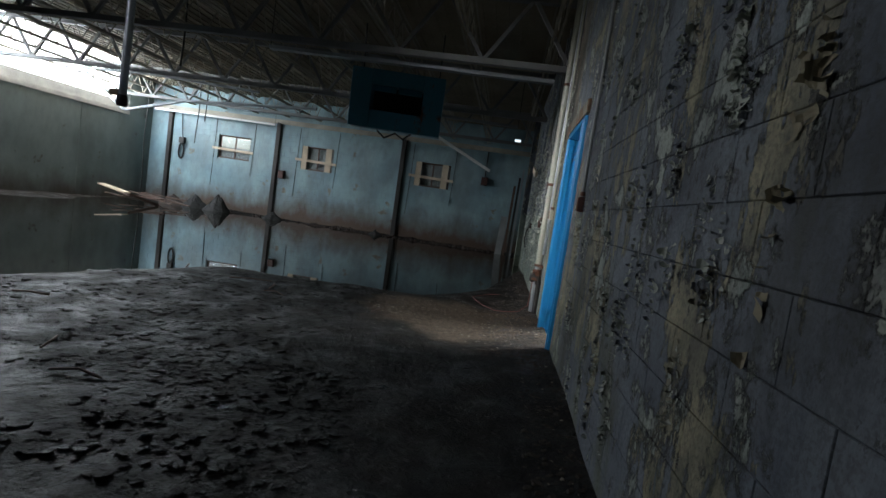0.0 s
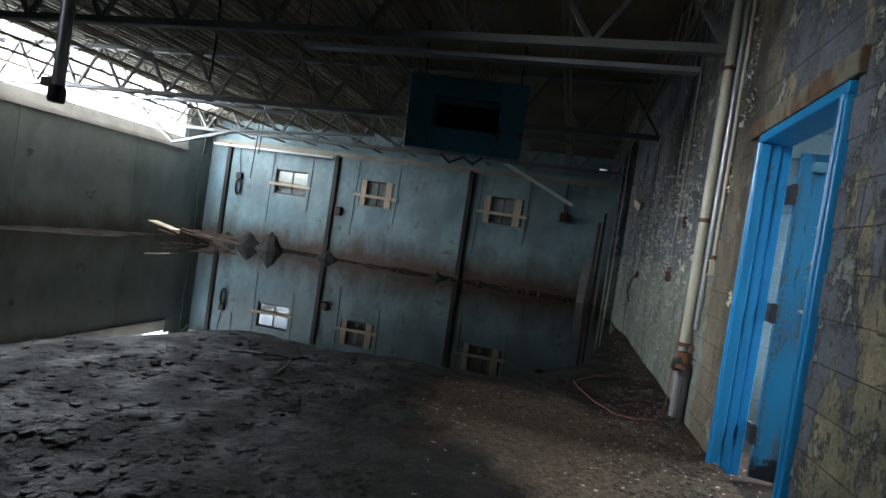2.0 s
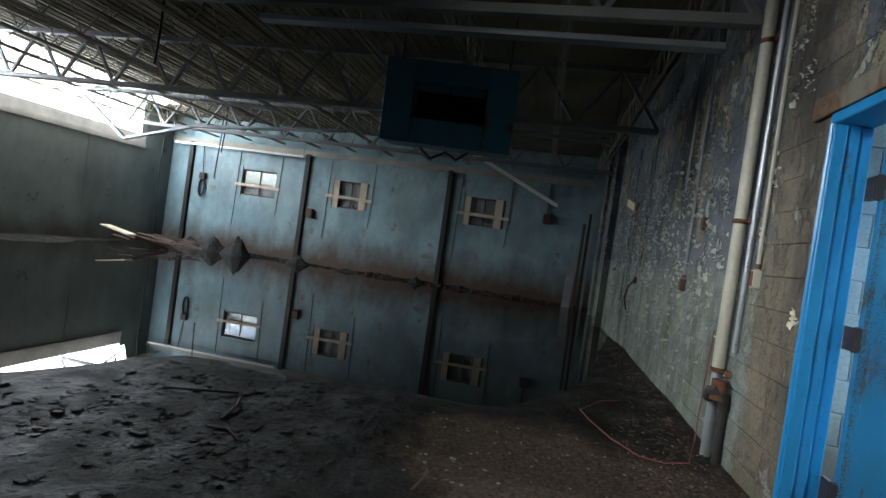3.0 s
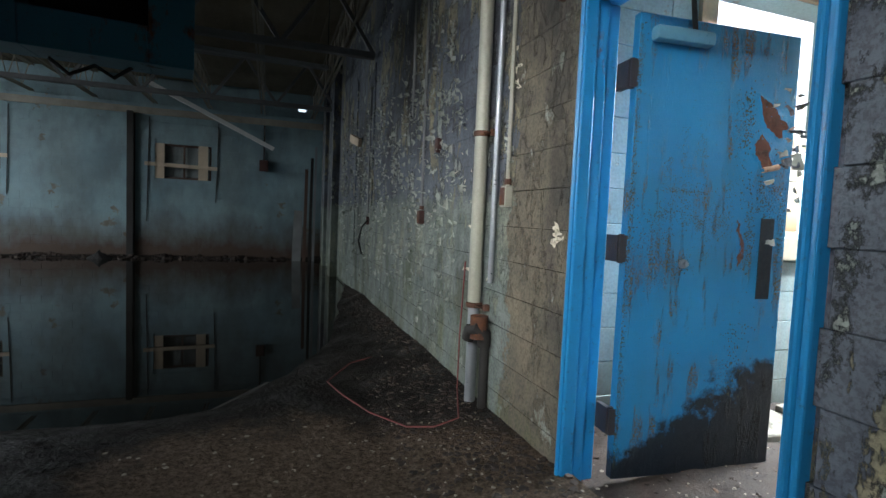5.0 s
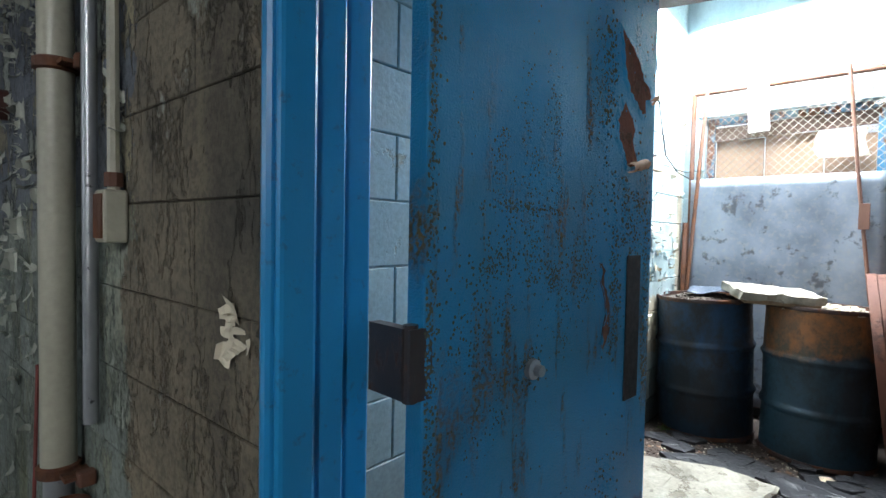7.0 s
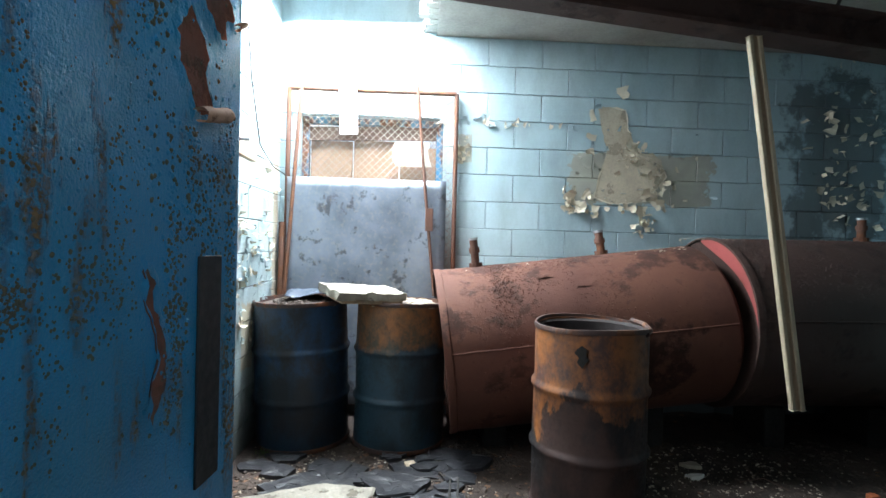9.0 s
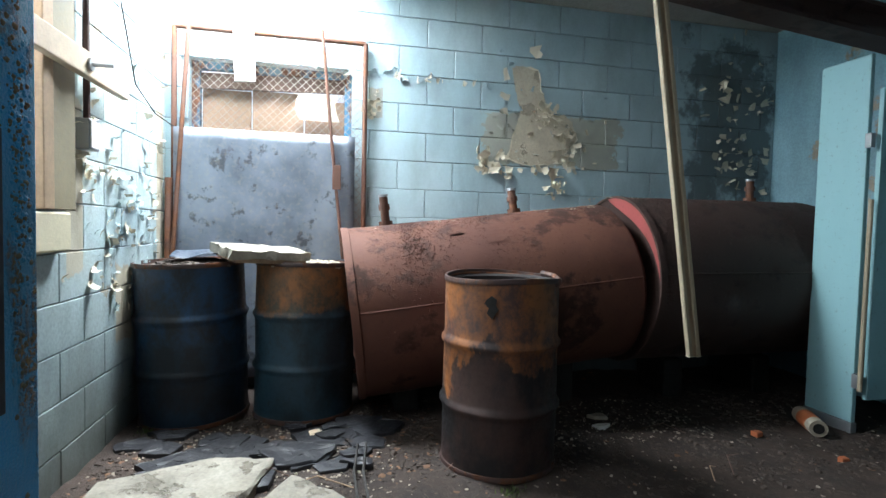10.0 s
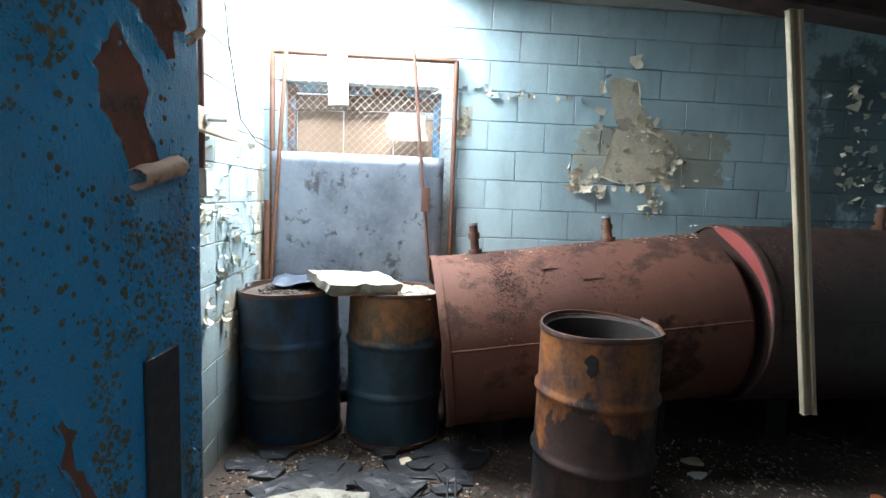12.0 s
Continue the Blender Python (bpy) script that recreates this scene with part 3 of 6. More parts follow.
def lay_blocks(wall, mat, m, length, z0, height, holes=(), key="", shift=0.0, single_span=(-9, 99), single_top=99):
    """Courses of 0.4 x 0.2 m blocks on the wall's face. m maps along, out of the wall and up to the world.
    Blocks inside single_span are objects of their own; the rest are joined."""
    rows = int(math.ceil(height / 0.2))
    jv, jf = [], []
    for r in range(rows):
        za, zb = z0 + r * 0.2, min(z0 + r * 0.2 + 0.2, z0 + height)
        start = shift - (0.2 if r % 2 else 0.0) - 0.4
        while start < length:
            spans = [(max(0, start), min(length, start + 0.4))]
            for h0, h1, hz0, hz1 in holes:
                if hz0 < zb - 0.03 and hz1 > za + 0.03:
                    cut = []
                    for a, b in spans:
                        if h0 > a:
                            cut.append((a, min(b, h0)))
                        if h1 < b:
                            cut.append((max(a, h1), b))
                    spans = [(a, b) for a, b in cut if b > a]
            for a, b in spans:
                if b - a < 0.04 or zb - za < 0.04:
                    continue
                me = block_mesh(b - a, zb - za, mat, key)
                mm = m @ Matrix.Translation((a, random.uniform(-0.0008, 0.0008), za))
                if single_span[0] <= a and b <= single_span[1] and zb <= single_top:
                    ob = new("block", me)
                    ob.parent = wall
                    ob.matrix_basis = mm
                else:
                    n = len(jv)
                    jv += [mm @ v.co for v in me.vertices]
                    jf += [[n + k for k in p.vertices] for p in me.polygons]
            start += 0.4
    if jf:
        me = bpy.data.meshes.new("blockwork")
        me.from_pydata(jv, [], jf)
        me.materials.append(mat)
        ob = new("blockwork", me)
        ob.parent = wall
        tagged(ob, kind="stuff")


def flakes(name, wall, mat, m, spots, count, size, curl, seed, label=""):
    """Curled flakes of paint standing off a wall, gathered round the spots (along, up, spread along, spread up)."""
    rnd = random.Random(seed)
    vs, fs = [], []
    for _ in range(count):
        sa, sz, da, dz = rnd.choice(spots)
        ca, cz = rnd.gauss(sa, da), rnd.gauss(sz, dz)
        w, h = rnd.uniform(*size) * rnd.uniform(0.5, 1.3), rnd.uniform(*size)
        turn, c = rnd.uniform(-0.5, 0.5) + rnd.choice((0, math.pi, math.pi / 2)), rnd.uniform(*curl)
        n = len(vs)
        for j in range(4):
            for i in range(3):
                u, v = (i / 2 - 0.5) * w * rnd.uniform(0.6, 1.2) * (1.15 - 0.2 * j), (j / 3) * h
                o = 0.021 + c * (j / 3) ** 2 + 0.3 * c * abs(i - 1) * rnd.uniform(-0.4, 0.8)
                v -= c * 0.7 * (j / 3) ** 3
                vs.append(m @ Vector((ca + u * math.cos(turn) - v * math.sin(turn), -o, cz + u * math.sin(turn) + v * math.cos(turn))))
        for j in range(3):
            for i in range(2):
                k = n + j * 3 + i
                fs.append((k, k + 1, k + 4, k + 3))
    me = bpy.data.meshes.new(name)
    me.from_pydata(vs, [], fs)
    me.materials.append(mat)
    ob = new(name, me)
    ob.parent = wall
    return tagged(ob, label, kind="stuff")


def rubble(name, mat, label, spots, count, size, seed, flat=0.5, z=None, category="rubble", kind="stuff"):
    """Loose bits strewn round the spots (x, y, spread x, spread y)."""
    rnd = random.Random(seed)
    vs, fs = [], []
    for _ in range(count):
        sx, sy, dx, dy = rnd.choice(spots)
        x, y = rnd.uniform(sx - dx, sx + dx), rnd.uniform(sy - dy, sy + dy)
        r = rnd.uniform(size[0], size[1]) * rnd.choice((0.5, 0.7, 1.0))
        base = z(x, y) if z else RF
        a0, n = rnd.uniform(0, 6.28), len(vs)
        tx, ty = rnd.uniform(-0.3, 0.3), rnd.uniform(-0.3, 0.3)
        for lvl, rr in ((0.0, 1.0), (flat, 0.72)):
            for k in range(5):
                a = a0 + k * 1.2566 + rnd.uniform(-0.35, 0.35)
                q = r * rr * rnd.uniform(0.6, 1.2)
                vs.append((x + q * math.cos(a), y + q * math.sin(a), base - 0.003 + r * lvl * rnd.uniform(0.7, 1.2) + (tx * math.cos(a) + ty * math.sin(a)) * r * flat * 0.5))
        fs.append(tuple(range(n + 5, n + 10)))
        for k in range(5):
            fs.append((n + k, n + (k + 1) % 5, n + 5 + (k + 1) % 5, n + 5 + k))
    me = bpy.data.meshes.new(name)
    me.from_pydata(vs, [], fs)
    me.materials.append(mat)
    return tagged(new(name, me), label, category, kind=kind)


# ---- the plan ----
WX, WT = 0.625, 0.15            # hall face and thickness of the wall with the door
DY0, DY1, DZ = 4.72, 5.825, 2.33   # door opening
RX, RN, RS = 4.38, 6.27, 1.62  # room: back, north and south wall faces
RF, RC = 0.13, 2.90            # room floor and ceiling
HF, HL, HB = 17.8, -13.6, -4.0  # hall: far, left and rear wall faces
ROOF = 4.35
WINS = [(-10.85, -9.6, 1.95, 2.8), (-7.6, -6.4, 1.95, 2.8), (-3.35, -2.1, 1.95, 2.8)]

# ground outside, hall floor, water
bm = bmesh.new()
bmesh.ops.create_grid(bm, x_segments=2, y_segments=2, size=400)
for v in bm.verts:
    v.co.z = -0.45
tagged(single("ground", bm, DIRT, "dark bare earth round the building", "ground", "structure"))


def mud_height(x, y):
    n = noise.noise(Vector((x * 0.35, y * 0.35, 0.0))) * 0.05 + noise.noise(Vector((x * 1.3, y * 1.3, 3.0))) * 0.022 + noise.noise(Vector((x * 5, y * 5, 5.0))) * 0.007
    shore = 8.75 + 0.25 * x + 2.4 * max(0.0, x + 0.8) ** 1.5 - 1.9 * min(2.0, max(0.0, -3.9 - x))
    h = 0.035 + n - max(0.0, min(1.0, (y - shore + 1.6) / 2.4)) * 0.15
    h += 0.16 * max(0.0, 1 - (HF - y) / 0.9) + 0.15 * max(0.0, 1 - (x - HL) / 2.2)
    return h + 0.09 * max(0.0, 1 - (WX - x) / 0.7)


nx, ny = 180, 250
verts = [(HL + (WX + 0.02 - HL) * i / nx, HB + (HF - HB) * j / ny) for j in range(ny + 1) for i in range(nx + 1)]
me = bpy.data.meshes.new("floor")
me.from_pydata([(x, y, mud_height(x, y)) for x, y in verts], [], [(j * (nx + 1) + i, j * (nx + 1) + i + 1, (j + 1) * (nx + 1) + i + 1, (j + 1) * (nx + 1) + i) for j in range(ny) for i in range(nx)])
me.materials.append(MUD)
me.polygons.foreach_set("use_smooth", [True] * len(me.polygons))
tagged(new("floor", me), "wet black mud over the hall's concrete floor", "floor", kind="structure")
bm = bmesh.new()
box(bm, HL, HB, -0.3, WX, HF, 0.0)
single("water", bm, WATER, "still dark flood water mirroring the far wall", "water", "structure")

bm = bmesh.new()
box(bm, -72, -60, -0.5, -71, 90, 45)
single("backdrop", bm, OVERCAST, "bright overcast distance west of the building", "backdrop", "structure")

# hall walls
NL = WX + WT
FACE_E = pose(WX, 0, 0, 0, 0, -90)
slab("wall_east", HALL, wall_boxes("y", WX, NL, HB, HF, -0.3, ROOF, [(DY0, DY1, -0.3, DZ)]), "grey-green block wall with thickly peeling paint", "wall")
wall_e = bpy.data.objects["wall_east"]
wall_f = slab("wall_north", FAR, wall_boxes("x", HF, HF + 0.2, HL - 0.2, NL, -0.3, ROOF, [*WINS, (-0.03, 0.17, 3.9, 4.03)]), "pale blue painted block wall stained brown near the water", "wall")
GAP0, GAP1 = 8.6, 16.6
wall_w = slab("wall_west", LEFT, [(HL - 0.2, HB, -0.3, HL, HF, 2.95), (HL - 0.2, HB, 2.95, HL, GAP0, ROOF), (HL - 0.2, GAP1, 2.95, HL, HF, ROOF)], "dull grey-green painted wall below a broken roof edge", "wall")
slab("wall_south", LEFT, [(HL - 0.2, HB - 0.2, -0.3, NL, HB, ROOF)], "dull grey painted wall closing the hall", "wall")
slab("trim_west", CONCRETE, [(HL - 0.22, GAP0, 2.95, HL + 0.03, GAP1, 3.08), (HL - 0.18, GAP0, 3.08, HL - 0.02, GAP1, 3.36)], "pale tan coping band on the west wall", "trim")
for k, y in enumerate((11.2, 14.6)):
    slab("trim_joint", LEFT, [(HL, y, 0.1, HL + 0.012, y + 0.05, 2.95)], "dark upright joint strip on the west wall", "trim")

# roof deck: ribbed sheet, torn off along part of the west wall
bm = bmesh.new()
x = HL - 0.1
while x < NL:
    ends = [(HB, HF + 0.2)]
    if x < -12.2:
        ends = [(HB, GAP0 + 0.4 * math.sin(x * 9)), (GAP1 + 0.2 * math.sin(x * 7), HF + 0.2)]
    # opening out of view, added so the torch fill can enter
    elif -7.0 < x < -4.4:
        ends = [(HB, -0.6 + 0.3 * math.sin(x * 8)), (2.5 + 0.2 * math.sin(x * 11), HF + 0.2)]
    for y0, y1 in ends:
        box(bm, x, y0, ROOF, x + 0.11, y1, ROOF + 0.03)
        box(bm, x + 0.10, y0, ROOF + 0.025, x + 0.21, y1, ROOF + 0.07)
    x += 0.2
single("ceiling", bm, DECK, "rusty ribbed steel roof deck torn open along one wall", "ceiling", "structure")

# room shell
FACE_B, FACE_N = pose(RX, RN, 0, 0, 0, -90), pose(NL, RN, 0)
BWIN = (5.08, 6.12, 1.29, 2.29)
NWIN = (1.75, 2.92, 1.27, 2.77)
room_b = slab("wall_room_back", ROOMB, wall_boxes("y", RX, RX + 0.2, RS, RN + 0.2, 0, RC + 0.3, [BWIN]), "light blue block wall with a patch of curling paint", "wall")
room_n = slab("wall_room_north", ROOMN, wall_boxes("x", RN, RN + 0.2, NL, RX, 0, RC + 0.3, [NWIN]), "pale blue block wall with curling paint", "wall")
room_s = slab("wall_room_south", ROOM, [(NL, RS - 0.2, 0, RX + 0.2, RS, RC + 0.3)], "blue painted wall at the dark end of the room", "wall")
HOLE = (3.55, RX, 5.15, RN)
bm = bmesh.new()
for b in ((NL, RS - 0.2, RC, HOLE[0], RN + 0.2, RC + 0.15), (HOLE[0], RS - 0.2, RC, RX + 0.2, HOLE[2], RC + 0.15)):
    box(bm, *b)
for k in range(10):
    y = HOLE[2] + 0.02
    x = HOLE[0] + 0.05 + k * 0.08
    box(bm, x, y - 0.05, RC + 0.02, x + 0.07, y + random.uniform(0.0, 0.14), RC + 0.13)
single("ceiling_room", bm, CONCRETE, "stained concrete ceiling broken open to the sky", "ceiling", "structure")
bm = bmesh.new()
bmesh.ops.create_grid(bm, x_segments=110, y_segments=130, size=0.5)


def room_height(x, y):
    return RF - 0.08 * max(0, 1 - (x - WX) / 0.6) + 0.022 * noise.noise(Vector((x * 2, y * 2, 9))) + 0.012 * noise.noise(Vector((x * 8, y * 8, 2))) + 0.006 * noise.noise(Vector((x * 23, y * 23, 4)))


for v in bm.verts:
    x, y = WX + 0.02 + (v.co.x + 0.5) * (RX - WX - 0.02), RS + (v.co.y + 0.5) * (RN - RS)
    if x < NL:
        y = DY0 + (v.co.y + 0.5) * (DY1 - DY0)
    v.co = Vector((x, y, room_height(x, y)))
single("floor_room", bm, DIRT, "dark dirt and litter over the room's floor", "floor", "structure", smooth=True)
bm = bmesh.new()
for w_, h_, dz in ((0.16, 0.022, 0.0), (0.02, 0.15, 0.08), (0.16, 0.022, 0.16)):
    beam(bm, (3.12, RS + 0.002, 2.272 + dz), (3.12, RN - 0.022, 2.715 + dz), w_, h_)
single("beam_room", bm, SHADERUST, "rusty sagging steel beam across the room", "beam", "structure")

# steel columns and stanchions on the far wall
for x in (-12.8, -8.55, -3.86):
    slab("trim_column", DARKSTEEL, [(x - 0.09, HF - 0.02, -0.1, x + 0.09, HF, 3.5), (x - 0.012, HF - 0.10, -0.1, x + 0.012, HF - 0.02, 3.5), (x - 0.07, HF - 0.112, -0.1, x + 0.07, HF - 0.10, 3.5)], "dark steel column on the far wall", "column")
slab("trim_far", JOISTPAINT, [(HL, HF - 0.06, 3.46, WX, HF - 0.002, 3.62)], "cream steel bearing strip along the far wall", "trim")
slab("trim_pier", HALL, [(WX - 0.16, 14.1, -0.1, WX - 0.02, 14.5, ROOF), (WX - 0.1, 16.2, -0.1, WX - 0.02, 16.6, ROOF)], "flaking block pier on the east wall", "pier")

# ---- roof steel ----


def girder(y, z0, z1):
    g = thing("roof_girder", "dark steel lattice girder under the roof", "girder", (0, y, 0), group="roof girders")
    x0, x1 = HL + 0.02, WX - 0.06
    for nm, z in (("bottom_chord", z0), ("top_chord", z1)):
        bm = bmesh.new()
        box(bm, x0, -0.05, z, x1, 0.05, z + 0.085, 0.008)
        part(nm, bm, GIRDER, g)
    n = 12
    for k in range(n):
        a, b = x0 + (x1 - x0) * k / n, x0 + (x1 - x0) * (k + 1) / n
        m = (a + b) / 2
        for p, q in (((a, 0, z0 + 0.05), (m, 0, z1 + 0.05)), ((m, 0, z1 + 0.05), (b, 0, z0 + 0.05))):
            bm = bmesh.new()
            beam(bm, p, q, 0.05, 0.05)
            part("diagonal", bm, GIRDER, g)
    return g


girder(7.05, 3.33, 4.2)
girder(10.6, 3.33, 4.2)
girder(14.6, 3.36, 4.2)


def bar_joist():
    j = thing("bar_joist", "cream open-web steel joist with a zigzag rod", "joist", (0, 0, 0), group="bar joists")
    y0, y1, zb, zt = HB + 0.02, HF - 0.07, 3.72, 4.33
    for nm, z in (("bottom_chord", zb), ("top_chord", zt - 0.045)):
        bm = bmesh.new()
        for dx in (-0.028, 0.028):
            box(bm, dx - 0.003, y0, z, dx + 0.003, y1, z + 0.045)
            box(bm, min(dx, dx * 1.9), y0, z, max(dx, dx * 1.9), y1, z + 0.006)
        part(nm, bm, JOISTPAINT, j)
    bm = bmesh.new()
    pts, y, up = [], y0 + 0.1, False
    while y < y1 - 0.1:
        pts.append((0, y, zt - 0.04 if up else zb + 0.03))
        y += 0.33
        up = not up
    for p, q in zip(pts, pts[1:]):
        tube(bm, [p, q], 0.011, 6)
    part("web", bm, JOISTPAINT, j)
    return j


first = bar_joist()
first.matrix_basis = pose(-13.1, 0, 0)
for k in range(1, 12):
    copy_thing(first, pose(-13.1 + 1.22 * k, 0, 0))

# ---- windows of the far wall ----
for n, (x0, x1, z0, z1) in enumerate(WINS):
    w = thing("window_%d" % (n + 1), "boarded-up window with old planks nailed across", "window", (x0, HF, z0))
    w["kind"] = "structure"
    W, H = x1 - x0, z1 - z0
    bm = bmesh.new()
    for b in ((0, 0.06, 0, 0.05, 0.12, H), (W - 0.05, 0.06, 0, W, 0.12, H), (0.05, 0.06, 0, W - 0.05, 0.12, 0.05), (0.05, 0.06, H - 0.05, W - 0.05, 0.12, H), (W * 0.5 - 0.02, 0.07, 0.05, W * 0.5 + 0.02, 0.11, H - 0.05)):
        box(bm, *b)
    part("window_frame", bm, DARKWOOD, w)
    for a, b in ((0.05, W * 0.5 - 0.02), (W * 0.5 + 0.02, W - 0.05)):
        bm = bmesh.new()
        box(bm, a, 0.085, 0.05, b, 0.09, H - 0.05)
        pn = part("pane", bm, PANE, w, "cloudy pane")
        pn.visible_shadow = False
    if n:
        for a, b in ((-0.02, 0.2), (W - 0.3, W - 0.08)):
            bm = bmesh.new()
            box(bm, a, 0.005, -0.02, b, 0.05, H + 0.02, 0.004)
            part("board", bm, PALEWOOD, w, "orange-brown upright board")
    bm = bmesh.new()
    beam(bm, (-0.22, -0.03, H * 0.40), (W + 0.14, -0.03, H * 0.36), 0.04, 0.09, bevel=0.004)
    part("crossboard", bm, PALEWOOD, w)
    bm = bmesh.new()
    box(bm, -0.05, 0.15, -0.05, W + 0.05, 0.16, H * (0.45 if n == 0 else 1.0) + 0.05)
    part("backing", bm, GREYSHEET, w, "dull grey sheet behind the glass")
    for dx, top, low in ((-0.12, 3.4, 0.9), (W + 0.16, 3.4, 1.4)):
        bm = bmesh.new()
        tube(bm, [(x0 + dx, HF - 0.03, top), (x0 + dx - 0.02, HF - 0.03, 2.4), (x0 + dx - 0.05, HF - 0.03, low)], 0.009, 6)
        single("conduit", bm, DARKSTEEL, "thin dark conduit down the blue wall", "conduit", group="far wall conduits")

# ---- hall things ----
c = thing("cable_loop", "black cable loop hanging under a small box", "cable", (-12.27, HF - 0.08, 2.0))
bm = bmesh.new()
tube(bm, [(0.1 * math.cos(a), 0, 0.28 * math.sin(a)) for a in [k * 0.3307 for k in range(20)]], 0.03, 8)
part("loop", bm, BLACK, c)
bm = bmesh.new()
box(bm, -0.1, -0.06, 0.28, 0.1, 0.078, 0.5, 0.01)
part("box", bm, DARKSTEEL, c)
bm = bmesh.new()
tube(bm, [(0.0, 0.02, 0.5), (-0.06, 0.02, 0.9), (-0.1, 0.02, 1.45)], 0.012, 6)
part("cable", bm, BLACK, c)
for x, z, up in ((-8.27, 1.65, 0.0), (-0.86, 2.42, 1.0)):
    b = thing("switch_box", "small dark rusty switch box on the blue wall", "switch box", (x, HF, z), group="far wall boxes")
    bm = bmesh.new()
    box(bm, -0.11, -0.13, -0.14, 0.11, -0.002, 0.14, 0.012)
    part("body", bm, DARKRED, b)
    bm = bmesh.new()
    box(bm, -0.09, -0.145, -0.12, 0.09, -0.13, 0.12, 0.004)
    part("cover", bm, DARKRED, b)
    if up:
        bm = bmesh.new()
        tube(bm, [(0, -0.05, 0.14), (0, -0.05, 1.02)], 0.02, 8)
        part("conduit", bm, DARKSTEEL, b)

h = thing("unit_heater", "blue sheet-metal unit heater hanging from the roof", "heater", (-2.25, 9.3, 2.58), (6, 0, 8))
for nm, b in (("side_panel", (-0.83, -0.3, 0.0, -0.46, 0.5, 1.02)), ("side_panel", (0.46, -0.3, 0.0, 0.83, 0.5, 1.02)), ("top_panel", (-0.46, -0.3, 0.76, 0.46, 0.5, 1.02)), ("bottom_panel", (-0.46, -0.3, 0.0, 0.46, 0.5, 0.32))):
    bm = bmesh.new()
    box(bm, *b, 0.012)
    part(nm, bm, HEATER, h)
bm = bmesh.new()
box(bm, -0.46, 0.1, 0.32, 0.46, 0.14, 0.76)
part("core", bm, BLACK, h)
for k in range(2):
    bm = bmesh.new()
    beam(bm, (-0.45 + k * 0.46, -0.22, 0.74), (-0.02 + k * 0.46, -0.22, 0.74), 0.02, 0.2, (0, 0.5, 1))
    part("louvre", bm, HEATER, h)
for x in (-0.7, 0.7):
    bm = bmesh.new()
    tube(bm, [(x, 0.1, 1.01), (x, -0.09, 1.79)], 0.012, 6)
    part("hanger", bm, DARKSTEEL, h)
bm = bmesh.new()
tube(bm, [(-0.35, 0.2, -0.02), (-0.2, 0.2, -0.14), (0.0, 0.2, -0.03), (0.15, 0.2, -0.12), (0.3, 0.2, 0.0)], 0.02, 6)
part("hose", bm, DARKSTEEL, h)


def strip(name, pts, w, hh, mat, label, category="metal strip"):
    t = thing(name, label, category, pts[0])
    o = Vector(pts[0])
    for p, q in zip(pts, pts[1:]):
        bm = bmesh.new()
        beam(bm, Vector(p) - o, Vector(q) - o, w, hh)
        part("length", bm, mat, t)
    for p in (pts[0], pts[-1]) if pts[0][2] < 3.6 or pts[-1][2] > 3 else (pts[0],):
        bm = bmesh.new()
        tube(bm, [Vector(p) - o, Vector((p[0], p[1], ROOF + 0.005)) - o], 0.006, 5)
        part("hanger", bm, DARKSTEEL, t)
    return t


strip("light_channel", [(-13.5, 12.75, 3.52), (-11.9, 12.75, 3.6), (-10.6, 12.75, 2.69), (-8.84, 12.75, 3.13), (-5.2, 12.75, 3.36)], 0.09, 0.06, STEEL, "bent galvanised light channel sagging from the roof")
strip("light_channel", [(-11.6, 11.6, 3.44), (-9.0, 11.6, 3.50), (-6.2, 11.6, 3.40)], 0.08, 0.05, STEEL, "loose galvanised channel under the roof")
strip("light_channel", [(-3.03, 15.6, 3.75), (-0.64, 15.6, 2.62)], 0.13, 0.08, WHITE, "fallen strip light hanging by one end from the roof")
strip("light_channel", [(-13.3, 17.5, 3.40), (-8.6, 17.5, 3.38)], 0.08, 0.06, WHITE, "white conduit run along the top of the blue wall")
strip("light_channel", [(-3.8, 7.3, 3.30), (0.4, 7.3, 3.26)], 0.12, 0.05, STEEL, "galvanised light channel under the girder")
strip("light_channel", [(-2.6, 10.9, 3.28), (0.0, 10.9, 3.22)], 0.1, 0.05, GREYSHEET, "dull light channel under the girder")

p = thing("hanging_pipe", "grey pipe hanging from the roof with a capped end", "pipe", (-3.9, 4.65, 1.85))
bm = bmesh.new()
tube(bm, [(0, 0, 0.05), (0.02, 0, 2.5)], 0.038, 12)
part("pipe", bm, STEEL, p, smooth=True)
bm = bmesh.new()
lathe(bm, [(0, 0), (0.045, 0.0), (0.052, 0.02), (0.05, 0.09), (0.04, 0.11)], 14)
part("cap", bm, DARKSTEEL, p, smooth=True)
bm = bmesh.new()
box(bm, -0.13, -0.02, 0.1, -0.04, 0.02, 0.16, 0.005)
part("bracket", bm, WOOD, p)
for x, y, z0, z1 in ((-12.6, 16.2, 0.0, 4.36), (-9.7, 15.0, 2.9, 4.36), (-6.0, 8.4, 3.1, 4.36), (-11.2, 16.9, 2.3, 4.36)):
    bm = bmesh.new()
    tube(bm, [(x + 0.03 * math.sin(z * 2.1), y, z) for z in np.linspace(z0, z1, 9)], 0.016, 6)
    single("cable", bm, BLACK, "black cable dangling from the roof", "cable", group="dangling cables")

# debris along the far and west walls
rnd = random.Random(4)


